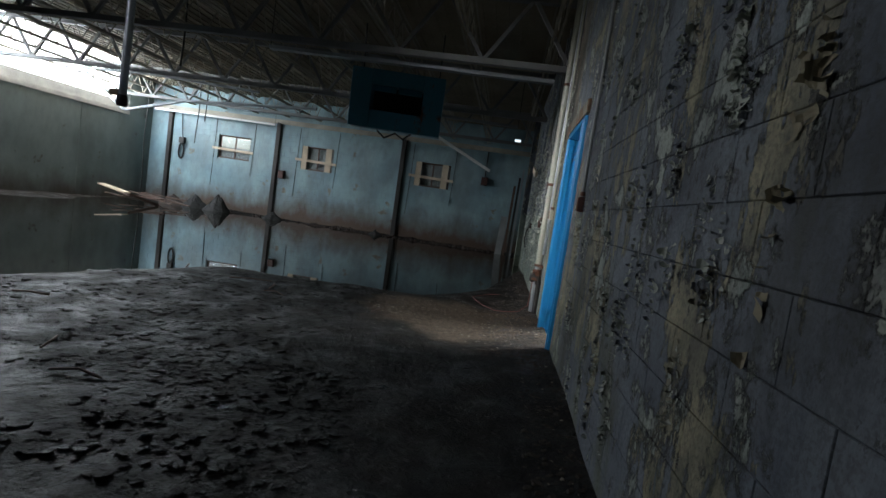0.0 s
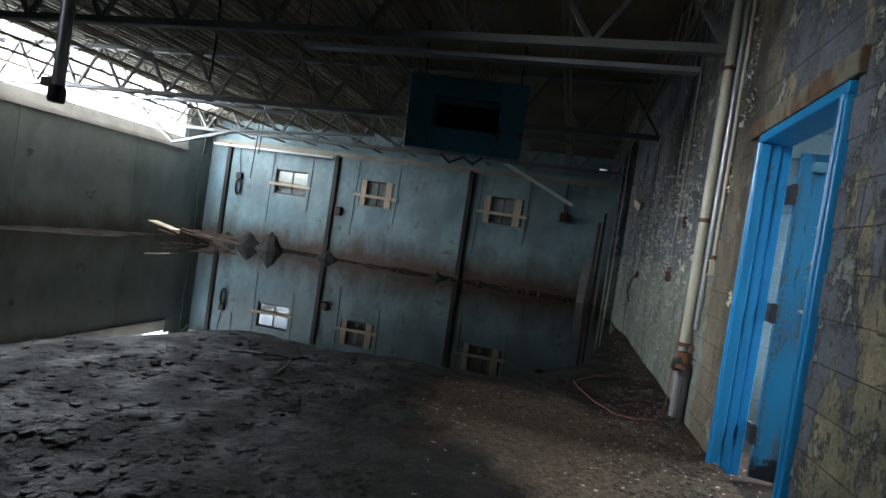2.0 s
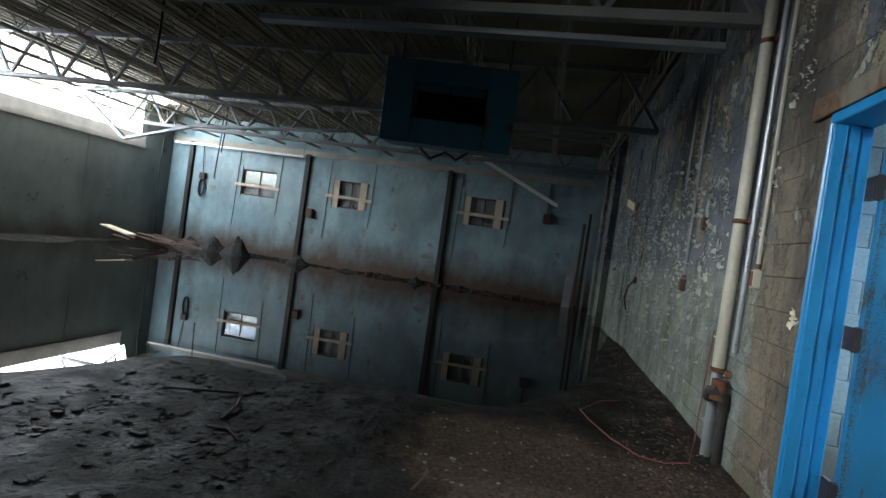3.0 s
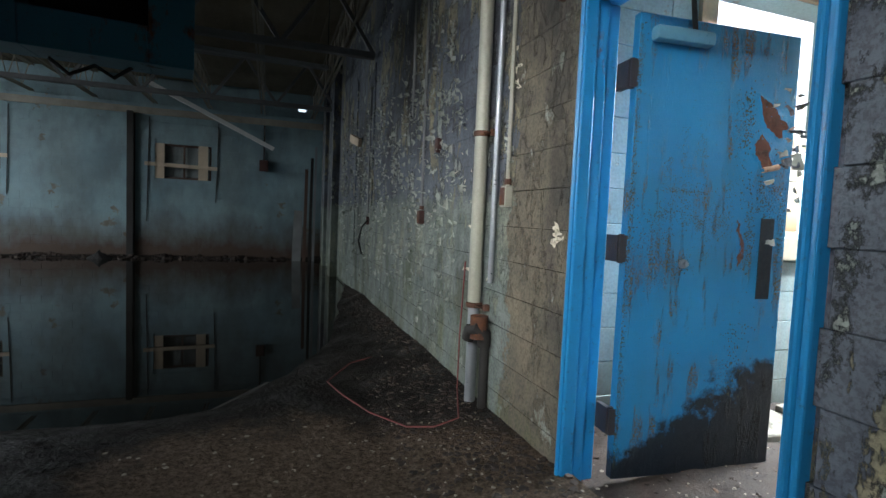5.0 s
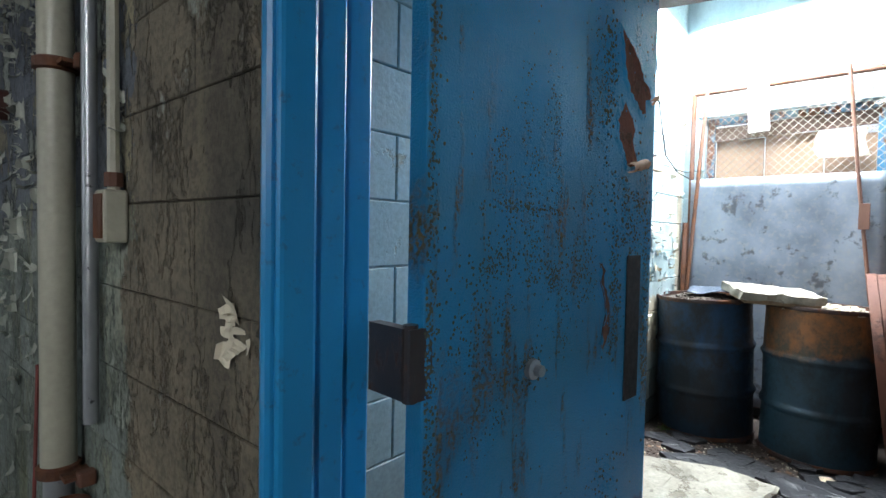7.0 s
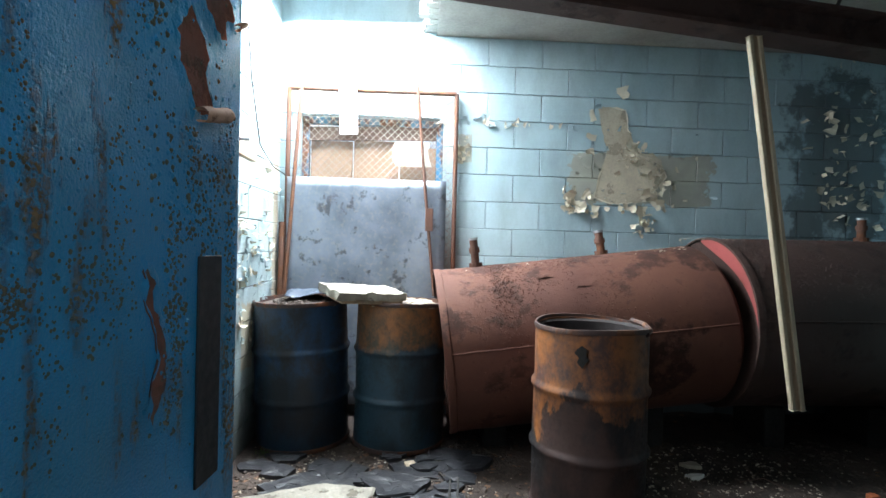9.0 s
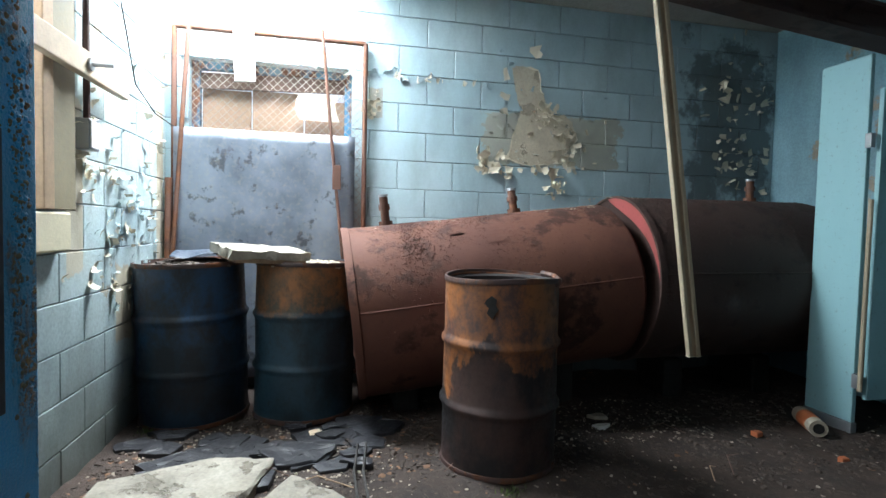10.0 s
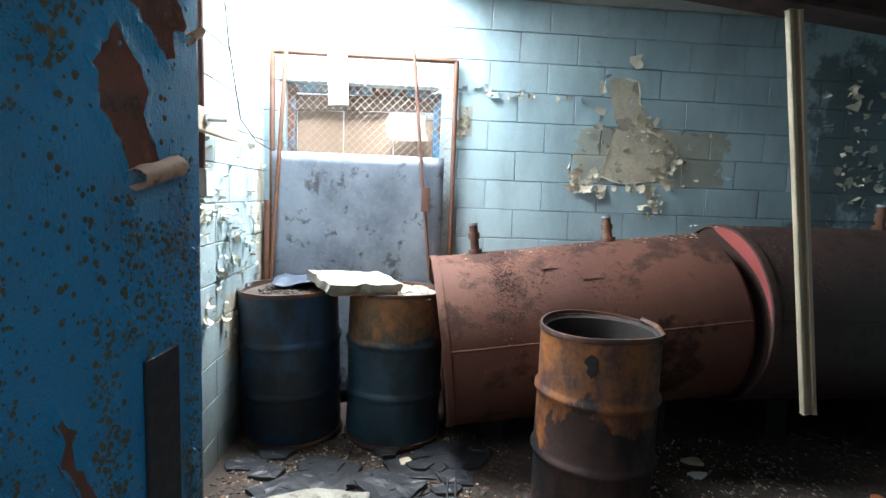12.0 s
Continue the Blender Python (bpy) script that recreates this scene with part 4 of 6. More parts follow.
def mound(x, y, rx, ry, hgt, seed, mat, label, name="mud_mound"):
    bm = bmesh.new()
    rings = []
    for k in range(11):
        q = k / 10
        ring = []
        for i in range(26):
            a = 2 * math.pi * i / 26
            p = Vector((math.cos(a) * q * 2, math.sin(a) * q * 2, seed))
            e = 1 + 0.28 * noise.noise(Vector((math.cos(a), math.sin(a), seed)))
            z = hgt * max(0.0, 1 - q) ** 0.9 * (1 + 0.35 * noise.noise(p * 1.3)) + 0.07 * hgt * noise.noise(p * 4) * (1 if q < 1 else 0)
            ring.append(bm.verts.new((x + math.cos(a) * rx * q * e, y + math.sin(a) * ry * q * e, -0.03 + z)) if k else None)
        rings.append(ring)
    top = bm.verts.new((x, y, hgt))
    for i in range(26):
        n = (i + 1) % 26
        bm.faces.new((top, rings[1][i], rings[1][n]))
        for k in range(1, 10):
            bm.faces.new((rings[k][i], rings[k + 1][i], rings[k + 1][n], rings[k][n]))
    bm.faces.new(rings[10])
    return single(name, bm, mat, label, "mound", group="mud mounds")


mound(-10.15, 17.0, 0.5, 0.4, 0.62, 1.0, BLACK, "black pointed heap of sludge at the waterline")
mound(-11.1, 17.1, 0.5, 0.4, 0.5, 2.0, BLACK, "black heap of sludge at the waterline")
mound(-11.9, 17.0, 0.55, 0.4, 0.4, 3.0, DIRT, "dark heap of debris by the blue wall")
mound(-8.2, 17.3, 0.42, 0.3, 0.3, 4.0, BLACK, "small black heap by the blue wall")
mound(-4.4, 17.4, 0.3, 0.25, 0.22, 5.0, BLACK, "small black lump by the blue wall")
mound(-6.6, 17.4, 0.5, 0.25, 0.12, 6.0, DIRT, "low dirt heap by the blue wall")
for k in range(11):
    x, y = -12.6 + k * 0.16, 15.6 + rnd.uniform(-0.7, 0.7)
    a, ln = rnd.uniform(-0.5, 0.5), rnd.uniform(0.8, 1.7)
    bm = bmesh.new()
    z = 0.16 + rnd.uniform(0, 0.2)
    beam(bm, (x - ln * 0.5, y - a * 0.4, z), (x + ln * 0.5, y + a, max(0.05, z - rnd.uniform(0.0, 0.15))), rnd.uniform(0.05, 0.12), 0.03)
    single("plank", bm, DARKWOOD, "weathered plank in a heap by the water", "plank", group="plank heap")
bm = bmesh.new()
beam(bm, (-12.7, 14.6, 0.5), (-11.7, 14.5, 0.34), 0.28, 0.03, bevel=0.004)
single("plank", bm, PALEWOOD, "pale wide board lying across the plank heap", "plank", group="plank heap")
bm = bmesh.new()
beam(bm, (-11.7, 14.6, 0.30), (-11.2, 15.3, 0.02), 0.1, 0.08)
single("plank", bm, DARKWOOD, "weathered plank propping the pale board", "plank", group="plank heap")
rubble("shore_debris", DIRT, "mud clods and broken bits along the blue wall", [(-6.5, 17.45, 6.0, 0.3), (-3.0, 17.5, 3.0, 0.25)], 420, (0.04, 0.12), 5, 0.6, mud_height, "debris")
for x0, x1, hh, mat, lab in ((-0.14, 0.08, 1.3, GREYSHEET, "pale board leaning in the far corner"), (0.12, 0.2, 2.4, DARKWOOD, "dark batten leaning in the far corner"), (0.26, 0.33, 2.7, DARKSTEEL, "dark pipe standing in the far corner"), (0.36, 0.42, 3.0, STEEL, "grey pipe standing in the far corner")):
    bm = bmesh.new()
    beam(bm, ((x0 + x1) / 2, HF - 0.5, -0.05), ((x0 + x1) / 2 + 0.05, HF - 0.12, hh), x1 - x0, 0.03, (0, 1, 0))
    single("leaning_board", bm, mat, lab, "board", group="corner boards")

# ---- services on the east wall ----
q = thing("stand_pipe", "cream painted pipe down the wall with clamps", "pipe", (WX, 6.80, 0))
bm = bmesh.new()
tube(bm, [(-0.075, 0, 0.72), (-0.075, 0, 2.2), (-0.075, 0.01, ROOF - 0.01)], 0.042, 14)
part("pipe", bm, PIPE, q, smooth=True)
bm = bmesh.new()
tube(bm, [(-0.075, 0, 0.0), (-0.075, 0, 0.74)], 0.036, 12)
part("lower_pipe", bm, STEEL, q, "bare lower length", smooth=True)
for z in (0.72, 1.80, 3.1):
    bm = bmesh.new()
    lathe(bm, [(0.044, 0), (0.052, 0.005), (0.052, 0.03), (0.044, 0.035)], 16)
    for v in bm.verts:
        v.co += Vector((-0.075, 0, z))
    box(bm, -0.085, -0.10, z + 0.010, -0.02, -0.03, z + 0.02)
    box(bm, -0.06, -0.125, z - 0.005, -0.02, -0.09, z + 0.035, 0.006)
    part("clamp", bm, RUST, q)
for dy, z0, z1, r, mat in ((-0.17, 0.9, ROOF - 0.01, 0.018, STEEL), (-0.13, 0.0, 0.55, 0.03, DARKSTEEL), (0.1, 0.0, ROOF - 0.01, 0.012, DARKSTEEL)):
    bm = bmesh.new()
    tube(bm, [(-0.045, dy, z0), (-0.045, dy, z1)], r, 10)
    part("side_pipe", bm, mat, q, smooth=True)
bm = bmesh.new()
tube(bm, [(-0.05, -0.13, 0.5), (-0.06, -0.15, 0.58), (-0.12, -0.15, 0.62), (-0.13, -0.1, 0.60), (-0.13, -0.06, 0.54)], 0.042, 10)
part("elbow", bm, DARKSTEEL, q, smooth=True)
bm = bmesh.new()
tube(bm, [(-0.09, -0.13, 0.55), (-0.09, -0.13, 0.69)], 0.055, 12)
part("union", bm, RUST, q, smooth=True)

for y, zb, zt, kind_of in ((6.47, 1.42, ROOF - 0.01, "square"), (8.18, 1.28, ROOF - 0.01, "square"), (7.79, 1.87, 1.95, "oval"), (8.6, 2.2, ROOF - 0.01, "none"), (10.8, 1.2, 3.0, "oval"), (4.10, 1.50, ROOF - 0.01, "square")):
    b = thing("wall_conduit", "thin rusty conduit with a switch box on the wall", "conduit", (WX - 0.02, y, zb), group="wall conduits")
    if zt - zb > 0.2:
        bm = bmesh.new()
        tube(bm, [(-0.02, 0, 0.05), (-0.02, 0.01, (zt - zb) * 0.5), (-0.02, 0, zt - zb)], 0.013, 8)
        part("conduit", bm, PIPE if 6 < y < 7 else GREYSHEET, b, smooth=True)
    if kind_of == "square":
        bm = bmesh.new()
        box(bm, -0.05, -0.033, -0.06, 0.0, 0.033, 0.06, 0.006)
        part("box", bm, PIPE if 6 < y < 7 else DARKRED, b)
        bm = bmesh.new()
        box(bm, -0.054, -0.027, -0.05, -0.05, 0.027, 0.05)
        part("cover", bm, RUST, b)
        bm = bmesh.new()
        tube(bm, [(-0.02, 0, 0.068), (-0.02, 0, 0.10)], 0.02, 8)
        part("nipple", bm, RUST, b)
    elif kind_of == "oval":
        bm = bmesh.new()
        lathe(bm, [(0, 0), (0.06, 0), (0.06, 0.035), (0, 0.045)], 14)
        for v in bm.verts:
            v.co = Vector((-v.co.z, v.co.x * 0.7, v.co.y))
        part("box", bm, DARKRED, b)
bm = bmesh.new()
tube(bm, [(WX - 0.05, 10.75, 1.2), (WX - 0.10, 10.9, 1.1), (WX - 0.12, 11.0, 0.9), (WX - 0.08, 10.95, 0.72)], 0.012, 6)
single("cable", bm, BLACK, "short black cable curling from a wall box", "cable")
bm = bmesh.new()
tube(bm, [(0.53, 6.93, 1.0), (0.52, 6.95, 0.5), (0.5, 6.9, 0.16), (0.36, 6.5, 0.13), (0.2, 6.46, 0.11), (0.06, 6.54, 0.09), (-0.1, 6.82, 0.08), (-0.22, 7.2, 0.07), (-0.28, 7.5, 0.06), (-0.05, 7.9, 0.07), (0.15, 8.0, 0.08)], 0.005, 6)
single("cord", bm, REDCORD, "thin red cord trailing from the pipe over the mud", "cord")
bm = bmesh.new()
beam(bm, (WX - 0.06, 11.5, 2.35), (WX - 0.1, 12.1, 2.5), 0.05, 0.12)
single("wood_block", bm, PALEWOOD, "splintered pale wood bracket on the wall", "bracket")
# upright strips of lifted coating
for k, (y, z0, z1) in enumerate(((10.6, 1.4, 3.3), (12.0, 0.8, 3.4))):
    bm = bmesh.new()
    box(bm, WX - 0.034, y, z0, WX - 0.016, y + 0.05, z1, 0.006)
    single("wall_batten", bm, HALL, "flaking wooden batten fixed upright on the wall", "batten", group="wall battens")

# ---- the door ----
fr = thing("door_frame", "blue painted steel door frame set in the block wall", "door frame", (WX, 0, 0))
for y0, y1, st in ((DY0, DY0 + 0.055, 1), (DY1 - 0.055, DY1, -1)):
    bm = bmesh.new()
    box(bm, -0.045, y0, 0.0, 0.02, y1, DZ - 0.06, 0.008)
    box(bm, 0.02, y0 if st > 0 else y0 + 0.018, 0.0, 0.085, y1 - (0.018 if st > 0 else 0), DZ - 0.06, 0.004)
    box(bm, 0.085, y0 if st > 0 else y0 + 0.036, 0.0, WT + 0.005, y1 - (0.036 if st > 0 else 0), DZ - 0.06, 0.006)
    tube(bm, [(-0.047, (y0 + y1) / 2 + 0.004 * st, 0.0), (-0.047, (y0 + y1) / 2 + 0.004 * st, DZ - 0.06)], 0.012, 10)
    part("jamb", bm, FRAMEBLUE, fr)
bm = bmesh.new()
box(bm, -0.045, DY0, DZ - 0.06, WT + 0.005, DY1, DZ, 0.008)
part("head", bm, FRAMEBLUE, fr)
bm = bmesh.new()
box(bm, WX - 0.05, 4.64, DZ + 0.004, WX + 0.02, 6.02, DZ + 0.13, 0.01)
single("lintel", bm, LINTEL, "rust-stained lintel over the blue door", "lintel", "structure")
door = thing("door_1", "open blue steel door blistered with rust", "door", (0.80, 5.695, 0.12), (0, 0, -5.0))
bm = bmesh.new()
box(bm, 0.0, 0.0, 0.0, 0.875, 0.045, 2.09, 0.004)
leaf = part("leaf", bm, DOORBLUE, door)
# paint torn off the leaf down to the rust, with lifted lips of paint round each tear
rnd = random.Random(3)


def ragged(pts, step=0.012, jag=0.004):
    out = []
    for (x0, z0), (x1, z1) in zip(pts, pts[1:] + pts[:1]):
        n = max(1, int(math.hypot(x1 - x0, z1 - z0) / step))
        for k in range(n):
            out.append((x0 + (x1 - x0) * k / n + rnd.uniform(-jag, jag), z0 + (z1 - z0) * k / n + rnd.uniform(-jag, jag)))
    return out


for pts, mat, lab in (([(0.66, 1.80), (0.72, 1.77), (0.765, 1.735), (0.79, 1.70), (0.825, 1.68), (0.84, 1.66), (0.80, 1.645), (0.81, 1.61), (0.785, 1.60), (0.745, 1.63), (0.70, 1.66), (0.675, 1.72)], SCAB, "bare red-brown rust where paint has torn off"),
                      ([(0.685, 1.625), (0.72, 1.59), (0.745, 1.56), (0.735, 1.53), (0.755, 1.495), (0.77, 1.46), (0.70, 1.455), (0.69, 1.49), (0.655, 1.52), (0.65, 1.57)], SCAB, "bare red-brown rust where paint has torn off"),
                      ([(0.582, 1.215), (0.612, 1.185), (0.60, 1.165), (0.628, 1.12), (0.64, 1.075), (0.632, 1.03), (0.602, 0.985), (0.598, 1.03), (0.615, 1.08), (0.605, 1.13), (0.583, 1.165), (0.592, 1.185), (0.578, 1.205)], SCAB, "narrow tear showing dark red rust")):
    line = ragged(pts)
    bm = bmesh.new()
    f = bm.faces.new([bm.verts.new((x, -0.0002, z)) for x, z in line])
    r = bmesh.ops.extrude_face_region(bm, geom=[f])
    for v in r["geom"]:
        if isinstance(v, bmesh.types.BMVert):
            v.co.y = -0.0016
    bmesh.ops.triangulate(bm, faces=bm.faces)
    part("rust_patch", bm, mat, leaf, lab)
    bm = bmesh.new()
    n = len(line)
    cx, cz = sum(p[0] for p in line) / n, sum(p[1] for p in line) / n
    rows_ = []
    for x, z in line:
        ux, uz = x - cx, z - cz
        q = math.hypot(ux, uz)
        ux, uz = ux / q, uz / q
        lift = rnd.uniform(0.0015, 0.005)
        rows_.append([bm.verts.new((x - ux * 0.002, -lift, z - uz * 0.002)), bm.verts.new((x + ux * 0.006, -lift * 0.8, z + uz * 0.006)), bm.verts.new((x + ux * rnd.uniform(0.012, 0.022), -0.0002, z + uz * 0.018))])
    for k in range(n):
        a, b = rows_[k], rows_[(k + 1) % n]
        for i in range(2):
            bm.faces.new((a[i], b[i], b[i + 1], a[i + 1]))
    part("paint_lip", bm, DOORBLUE, leaf, "lifted blue lip of paint round a tear")
for x, z, r, w_ in ((0.732, 1.458, 0.016, 0.045), (0.842, 1.652, 0.008, 0.016)):
    bm = bmesh.new()
    rings = []
    for k in range(9):
        u = k / 8
        ring = []
        for i in range(11):
            a = 0.6 + 5.0 * i / 10
            q = r * (1 - 0.035 * i) * (1 + 0.14 * noise.noise(Vector((u * 4, i * 0.4, z))))
            ring.append(bm.verts.new((x + w_ * (2 * u - 1) + rnd.uniform(-0.002, 0.002), -0.004 - r + q * math.cos(a), z + 0.02 * (u - 0.5) + q * math.sin(a))))
        rings.append(ring)
    for a, b in zip(rings, rings[1:]):
        for i in range(10):
            bm.faces.new((a[i], b[i], b[i + 1], a[i + 1]))
    part("paint_curl", bm, CURL, leaf, "rolled flap of pale rust-stained paint", smooth=True)
bm = bmesh.new()
box(bm, 0.722, -0.005, 0.836, 0.80, 0.0, 1.225, 0.002)
part("lock_plate", bm, PLATE, door, "blackened plate where the lock sat")
bm = bmesh.new()
lathe(bm, [(0, 0), (0.022, 0), (0.022, 0.012), (0.012, 0.016), (0.012, 0.03), (0, 0.032)], 10)
for v in bm.verts:
    v.co = Vector((0.30 + v.co.x, -v.co.z, 1.0 + v.co.y))
part("bolt", bm, STEEL, door)
bm = bmesh.new()
box(bm, 0.05, -0.06, 1.965, 0.35, 0.0, 2.03, 0.018)
part("closer", bm, CLOSER, door, "pale blue painted door closer", smooth=True)
bm = bmesh.new()
beam(bm, (0.25, -0.04, 2.02), (0.3, 0.05, 2.22), 0.02, 0.012)
part("closer_arm", bm, DARKSTEEL, door)
for z in (0.27, 1.06, 1.83):
    bm = bmesh.new()
    box(bm, -0.03, 0.0, z - 0.06, 0.02, 0.006, z + 0.06)
    tube(bm, [(-0.012, 0.02, z - 0.065), (-0.012, 0.02, z + 0.065)], 0.013, 10)
    box(bm, -0.03, 0.02, z - 0.06, -0.006, 0.11, z + 0.06)
    part("hinge", bm, HINGE, door)
# blisters: small round beads in upright runs, along the edges and in clusters
rnd = random.Random(8)
RUNS = [(0.27, 1.30, 1.62, 0.010), (0.30, 1.15, 1.45, 0.012), (0.356, 1.05, 1.66, 0.012), (0.385, 1.30, 1.58, 0.008), (0.19, 1.33, 1.48, 0.016), (0.225, 1.10, 1.40, 0.010), (0.53, 1.12, 1.40, 0.014), (0.55, 1.55, 1.80, 0.028), (0.60, 1.60, 1.78, 0.02), (0.645, 0.95, 1.44, 0.010), (0.655, 1.05, 1.30, 0.012), (0.70, 1.25, 1.43, 0.012), (0.835, 0.85, 1.50, 0.012), (0.835, 1.0, 1.30, 0.012), (0.76, 1.22, 1.40, 0.03), (0.57, 1.25, 1.75, 0.03), (0.66, 1.0, 1.16, 0.016), (0.62, 0.42, 0.72, 0.04), (0.56, 0.35, 0.55, 0.05), (0.14, 0.85, 1.20, 0.03), (0.20, 0.9, 1.15, 0.02), (0.42, 1.0, 1.25, 0.02)]
SPOTS_D = [(0.17, 1.225, 0.02, 0.02), (0.375, 1.185, 0.012, 0.016), (0.26, 1.33, 0.07, 0.006), (0.28, 1.24, 0.07, 0.035), (0.10, 1.10, 0.05, 0.07), (0.49, 1.2, 0.03, 0.05), (0.58, 1.66, 0.03, 0.08), (0.30, 1.0, 0.02, 0.02)]
beads = {"rust": ([], []), "blue": ([], [])}
for k in range(11000):
    kind_of = "rust" if rnd.random() < 0.45 else "blue"
    u = rnd.random()
    r = rnd.uniform(0.0009, 0.0026)
    if u < 0.22:
        x, z = 0.004 + abs(rnd.gauss(0, 0.012)), rnd.uniform(0.05, 2.05)
        r *= 1.4
    elif u < 0.72:
        rx, za, zb, sd = rnd.choice(RUNS)
        x, z = rnd.gauss(rx, sd) + 0.012 * noise.noise(Vector((rx * 9, za, k * 0.001))), rnd.uniform(za, zb)
    elif u < 0.93:
        sx, sz, dx, dz = rnd.choice(SPOTS_D)
        x, z = rnd.gauss(sx, dx), rnd.gauss(sz, dz)
        r *= 1.25
    else:
        x, z = rnd.uniform(0.03, 0.86), rnd.uniform(0.5, 2.0)
    if x > 0.58:
        r *= 1.7
    if not 0.002 < x < 0.865 or (0.73 < x < 0.82 and 0.83 < z < 1.22):
        continue
    vs, fs = beads[kind_of]
    n = len(vs)
    for i in range(6):
        a = i * 1.0472
        vs.append((x + r * math.cos(a), -0.0003, z + r * 1.2 * math.sin(a)))
    for i in range(3):
        a = i * 2.0944 + 0.5
        vs.append((x + r * 0.55 * math.cos(a), -r * 0.75, z + r * 0.6 * math.sin(a)))
    for i in range(3):
        p, q = 2 * i, (2 * i + 2) % 6
        fs += [(n + p, n + p + 1, n + 6 + i), (n + p + 1, n + q, n + 6 + i), (n + q, n + 6 + (i + 1) % 3, n + 6 + i)]
    fs.append((n + 6, n + 7, n + 8))
for kind_of, mat, lab in (("rust", BLISTER, "rust blisters broken through the paint"), ("blue", DOORBLUE, "blisters under the blue paint")):
    me = bpy.data.meshes.new("blisters")
    me.from_pydata(*[beads[kind_of][0], [], beads[kind_of][1]])
    me.materials.append(mat)
    me.polygons.foreach_set("use_smooth", [True] * len(me.polygons))
    ob = new("blisters", me)
    ob.parent = leaf
    tagged(ob, lab, kind="stuff")

# ---- room things ----


def heap_on(parent, z, r, mat, seed, hgt, label):
    bm = bmesh.new()
    bmesh.ops.create_icosphere(bm, subdivisions=4, radius=1.0)
    for v in bm.verts:
        n = 1 + 0.3 * noise.noise(v.co * 3 + Vector((seed, 0, 0))) + 0.25 * noise.noise(v.co * 9 + Vector((seed, 0, 0)))
        q = math.hypot(v.co.x, v.co.y)
        lim = min(1.0, 0.97 / max(q * 1.0, 0.97))
        v.co = Vector((v.co.x * r * lim, v.co.y * r * lim, z + (max(0.0, v.co.z) ** 1.5) * hgt * n - 0.01))
    ob = part("rubble", bm, mat, parent, label)
    return ob


def drum(loc, mat, label, turn=(0, 0, 0), open_top=False, seed=0.0, R=0.283):
    d = thing("oil_drum", label, "drum", loc, turn, group="oil drums")
    bm = bmesh.new()
    prof = [(0.0, 0.025), (R - 0.02, 0.025), (R - 0.008, 0.012), (R, 0.015)]
    for z in (0.29, 0.58):
        prof += [(R, z - 0.035), (R + 0.004, z - 0.02), (R + 0.014, z - 0.006), (R + 0.014, z + 0.006), (R + 0.004, z + 0.02), (R, z + 0.035)]
    prof += [(R, 0.865)]
    if open_top:
        prof += [(R - 0.012, 0.862), (R - 0.012, 0.06), (0.0, 0.06)]
    seg = 72
    lathe(bm, prof, seg, 0.008, seed)
    if open_top:
        for v in bm.verts:
            if v.co.z > 0.84:
                a = math.atan2(v.co.y, v.co.x)
                v.co.z += 0.006 * math.sin(a * 2 + 1) - 0.006 * max(0, math.cos(a + 1.9)) ** 6
    part("body", bm, mat, d, smooth=True)
    # separate near-black shell inside the open drum
    if open_top:
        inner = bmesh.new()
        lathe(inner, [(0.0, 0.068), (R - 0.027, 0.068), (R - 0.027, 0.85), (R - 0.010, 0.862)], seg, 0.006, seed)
        part("lining", inner, LINING, d, "near-black inside of the drum", smooth=True)
    for nm, z in (("bottom_chime", 0.0), ("top_chime", 0.855)):
        bm = bmesh.new()
        lathe(bm, [(R - 0.006, z), (R + 0.005, z), (R + 0.008, z + 0.012), (R + 0.005, z + 0.024), (R - 0.006, z + 0.024), (R - 0.006, z)], seg, 0.006 if not open_top else 0.012, seed)
        if open_top and z > 0.5:
            for v in bm.verts:
                a = math.atan2(v.co.y, v.co.x)
                v.co.z += 0.006 * math.sin(a * 2 + 1) - 0.006 * max(0, math.cos(a + 1.9)) ** 6
        part(nm, bm, RIM, d, smooth=True)
    if not open_top:
        bm = bmesh.new()
        lathe(bm, [(0, 0.835), (R - 0.01, 0.835), (R - 0.008, 0.86)], 48)
        part("lid", bm, RIM, d)
    return d


d1 = drum((3.89, 5.95, RF), DRUMBLUE, "dark blue steel drum heaped with rubble", (-2, 0, 20), seed=1.0)
heap_on(d1, 0.855, 0.268, GRIT, 1.0, 0.035, "dark gritty rubble heaped on the lid")
d2 = drum((3.86, 5.35, RF), DRUMGREEN, "dark green drum with a rusty orange top band", (2, 0, 70), seed=5.0)
heap_on(d2, 0.855, 0.268, PALEGRIT, 3.0, 0.035, "pale plaster rubble heaped on the lid")
d3 = drum((3.08, 4.405, RF), DRUMYELLOW, "open rusty yellow drum with a torn hole", (0, 0, 0), True, 9.0, 0.268)
# torn hole near the rim, facing the door; black patch paints its dark inside
hx, hy, hz = -0.2415, 0.123, 0.765
hm = Matrix.Translation((hx, hy, hz)) @ Matrix.Rotation(math.atan2(hy, hx), 4, "Z")
bm = bmesh.new()
ring = [(0.0, 0.045), (0.022, 0.03), (0.018, 0.005), (0.03, -0.015), (0.012, -0.04), (0.004, -0.055), (-0.02, -0.03), (-0.012, -0.008), (-0.032, 0.012), (-0.02, 0.03)]
f = bm.faces.new([bm.verts.new(hm @ Vector((0.0045, a, b))) for a, b in ring])
r = bmesh.ops.extrude_face_region(bm, geom=[f])
for v in r["geom"]:
    if isinstance(v, bmesh.types.BMVert):
        v.co += hm.to_3x3() @ Vector((-0.012, 0, 0))
part("torn_hole", bm, BLACK, d3, "ragged rust hole drawn as a black patch")
bm = bmesh.new()
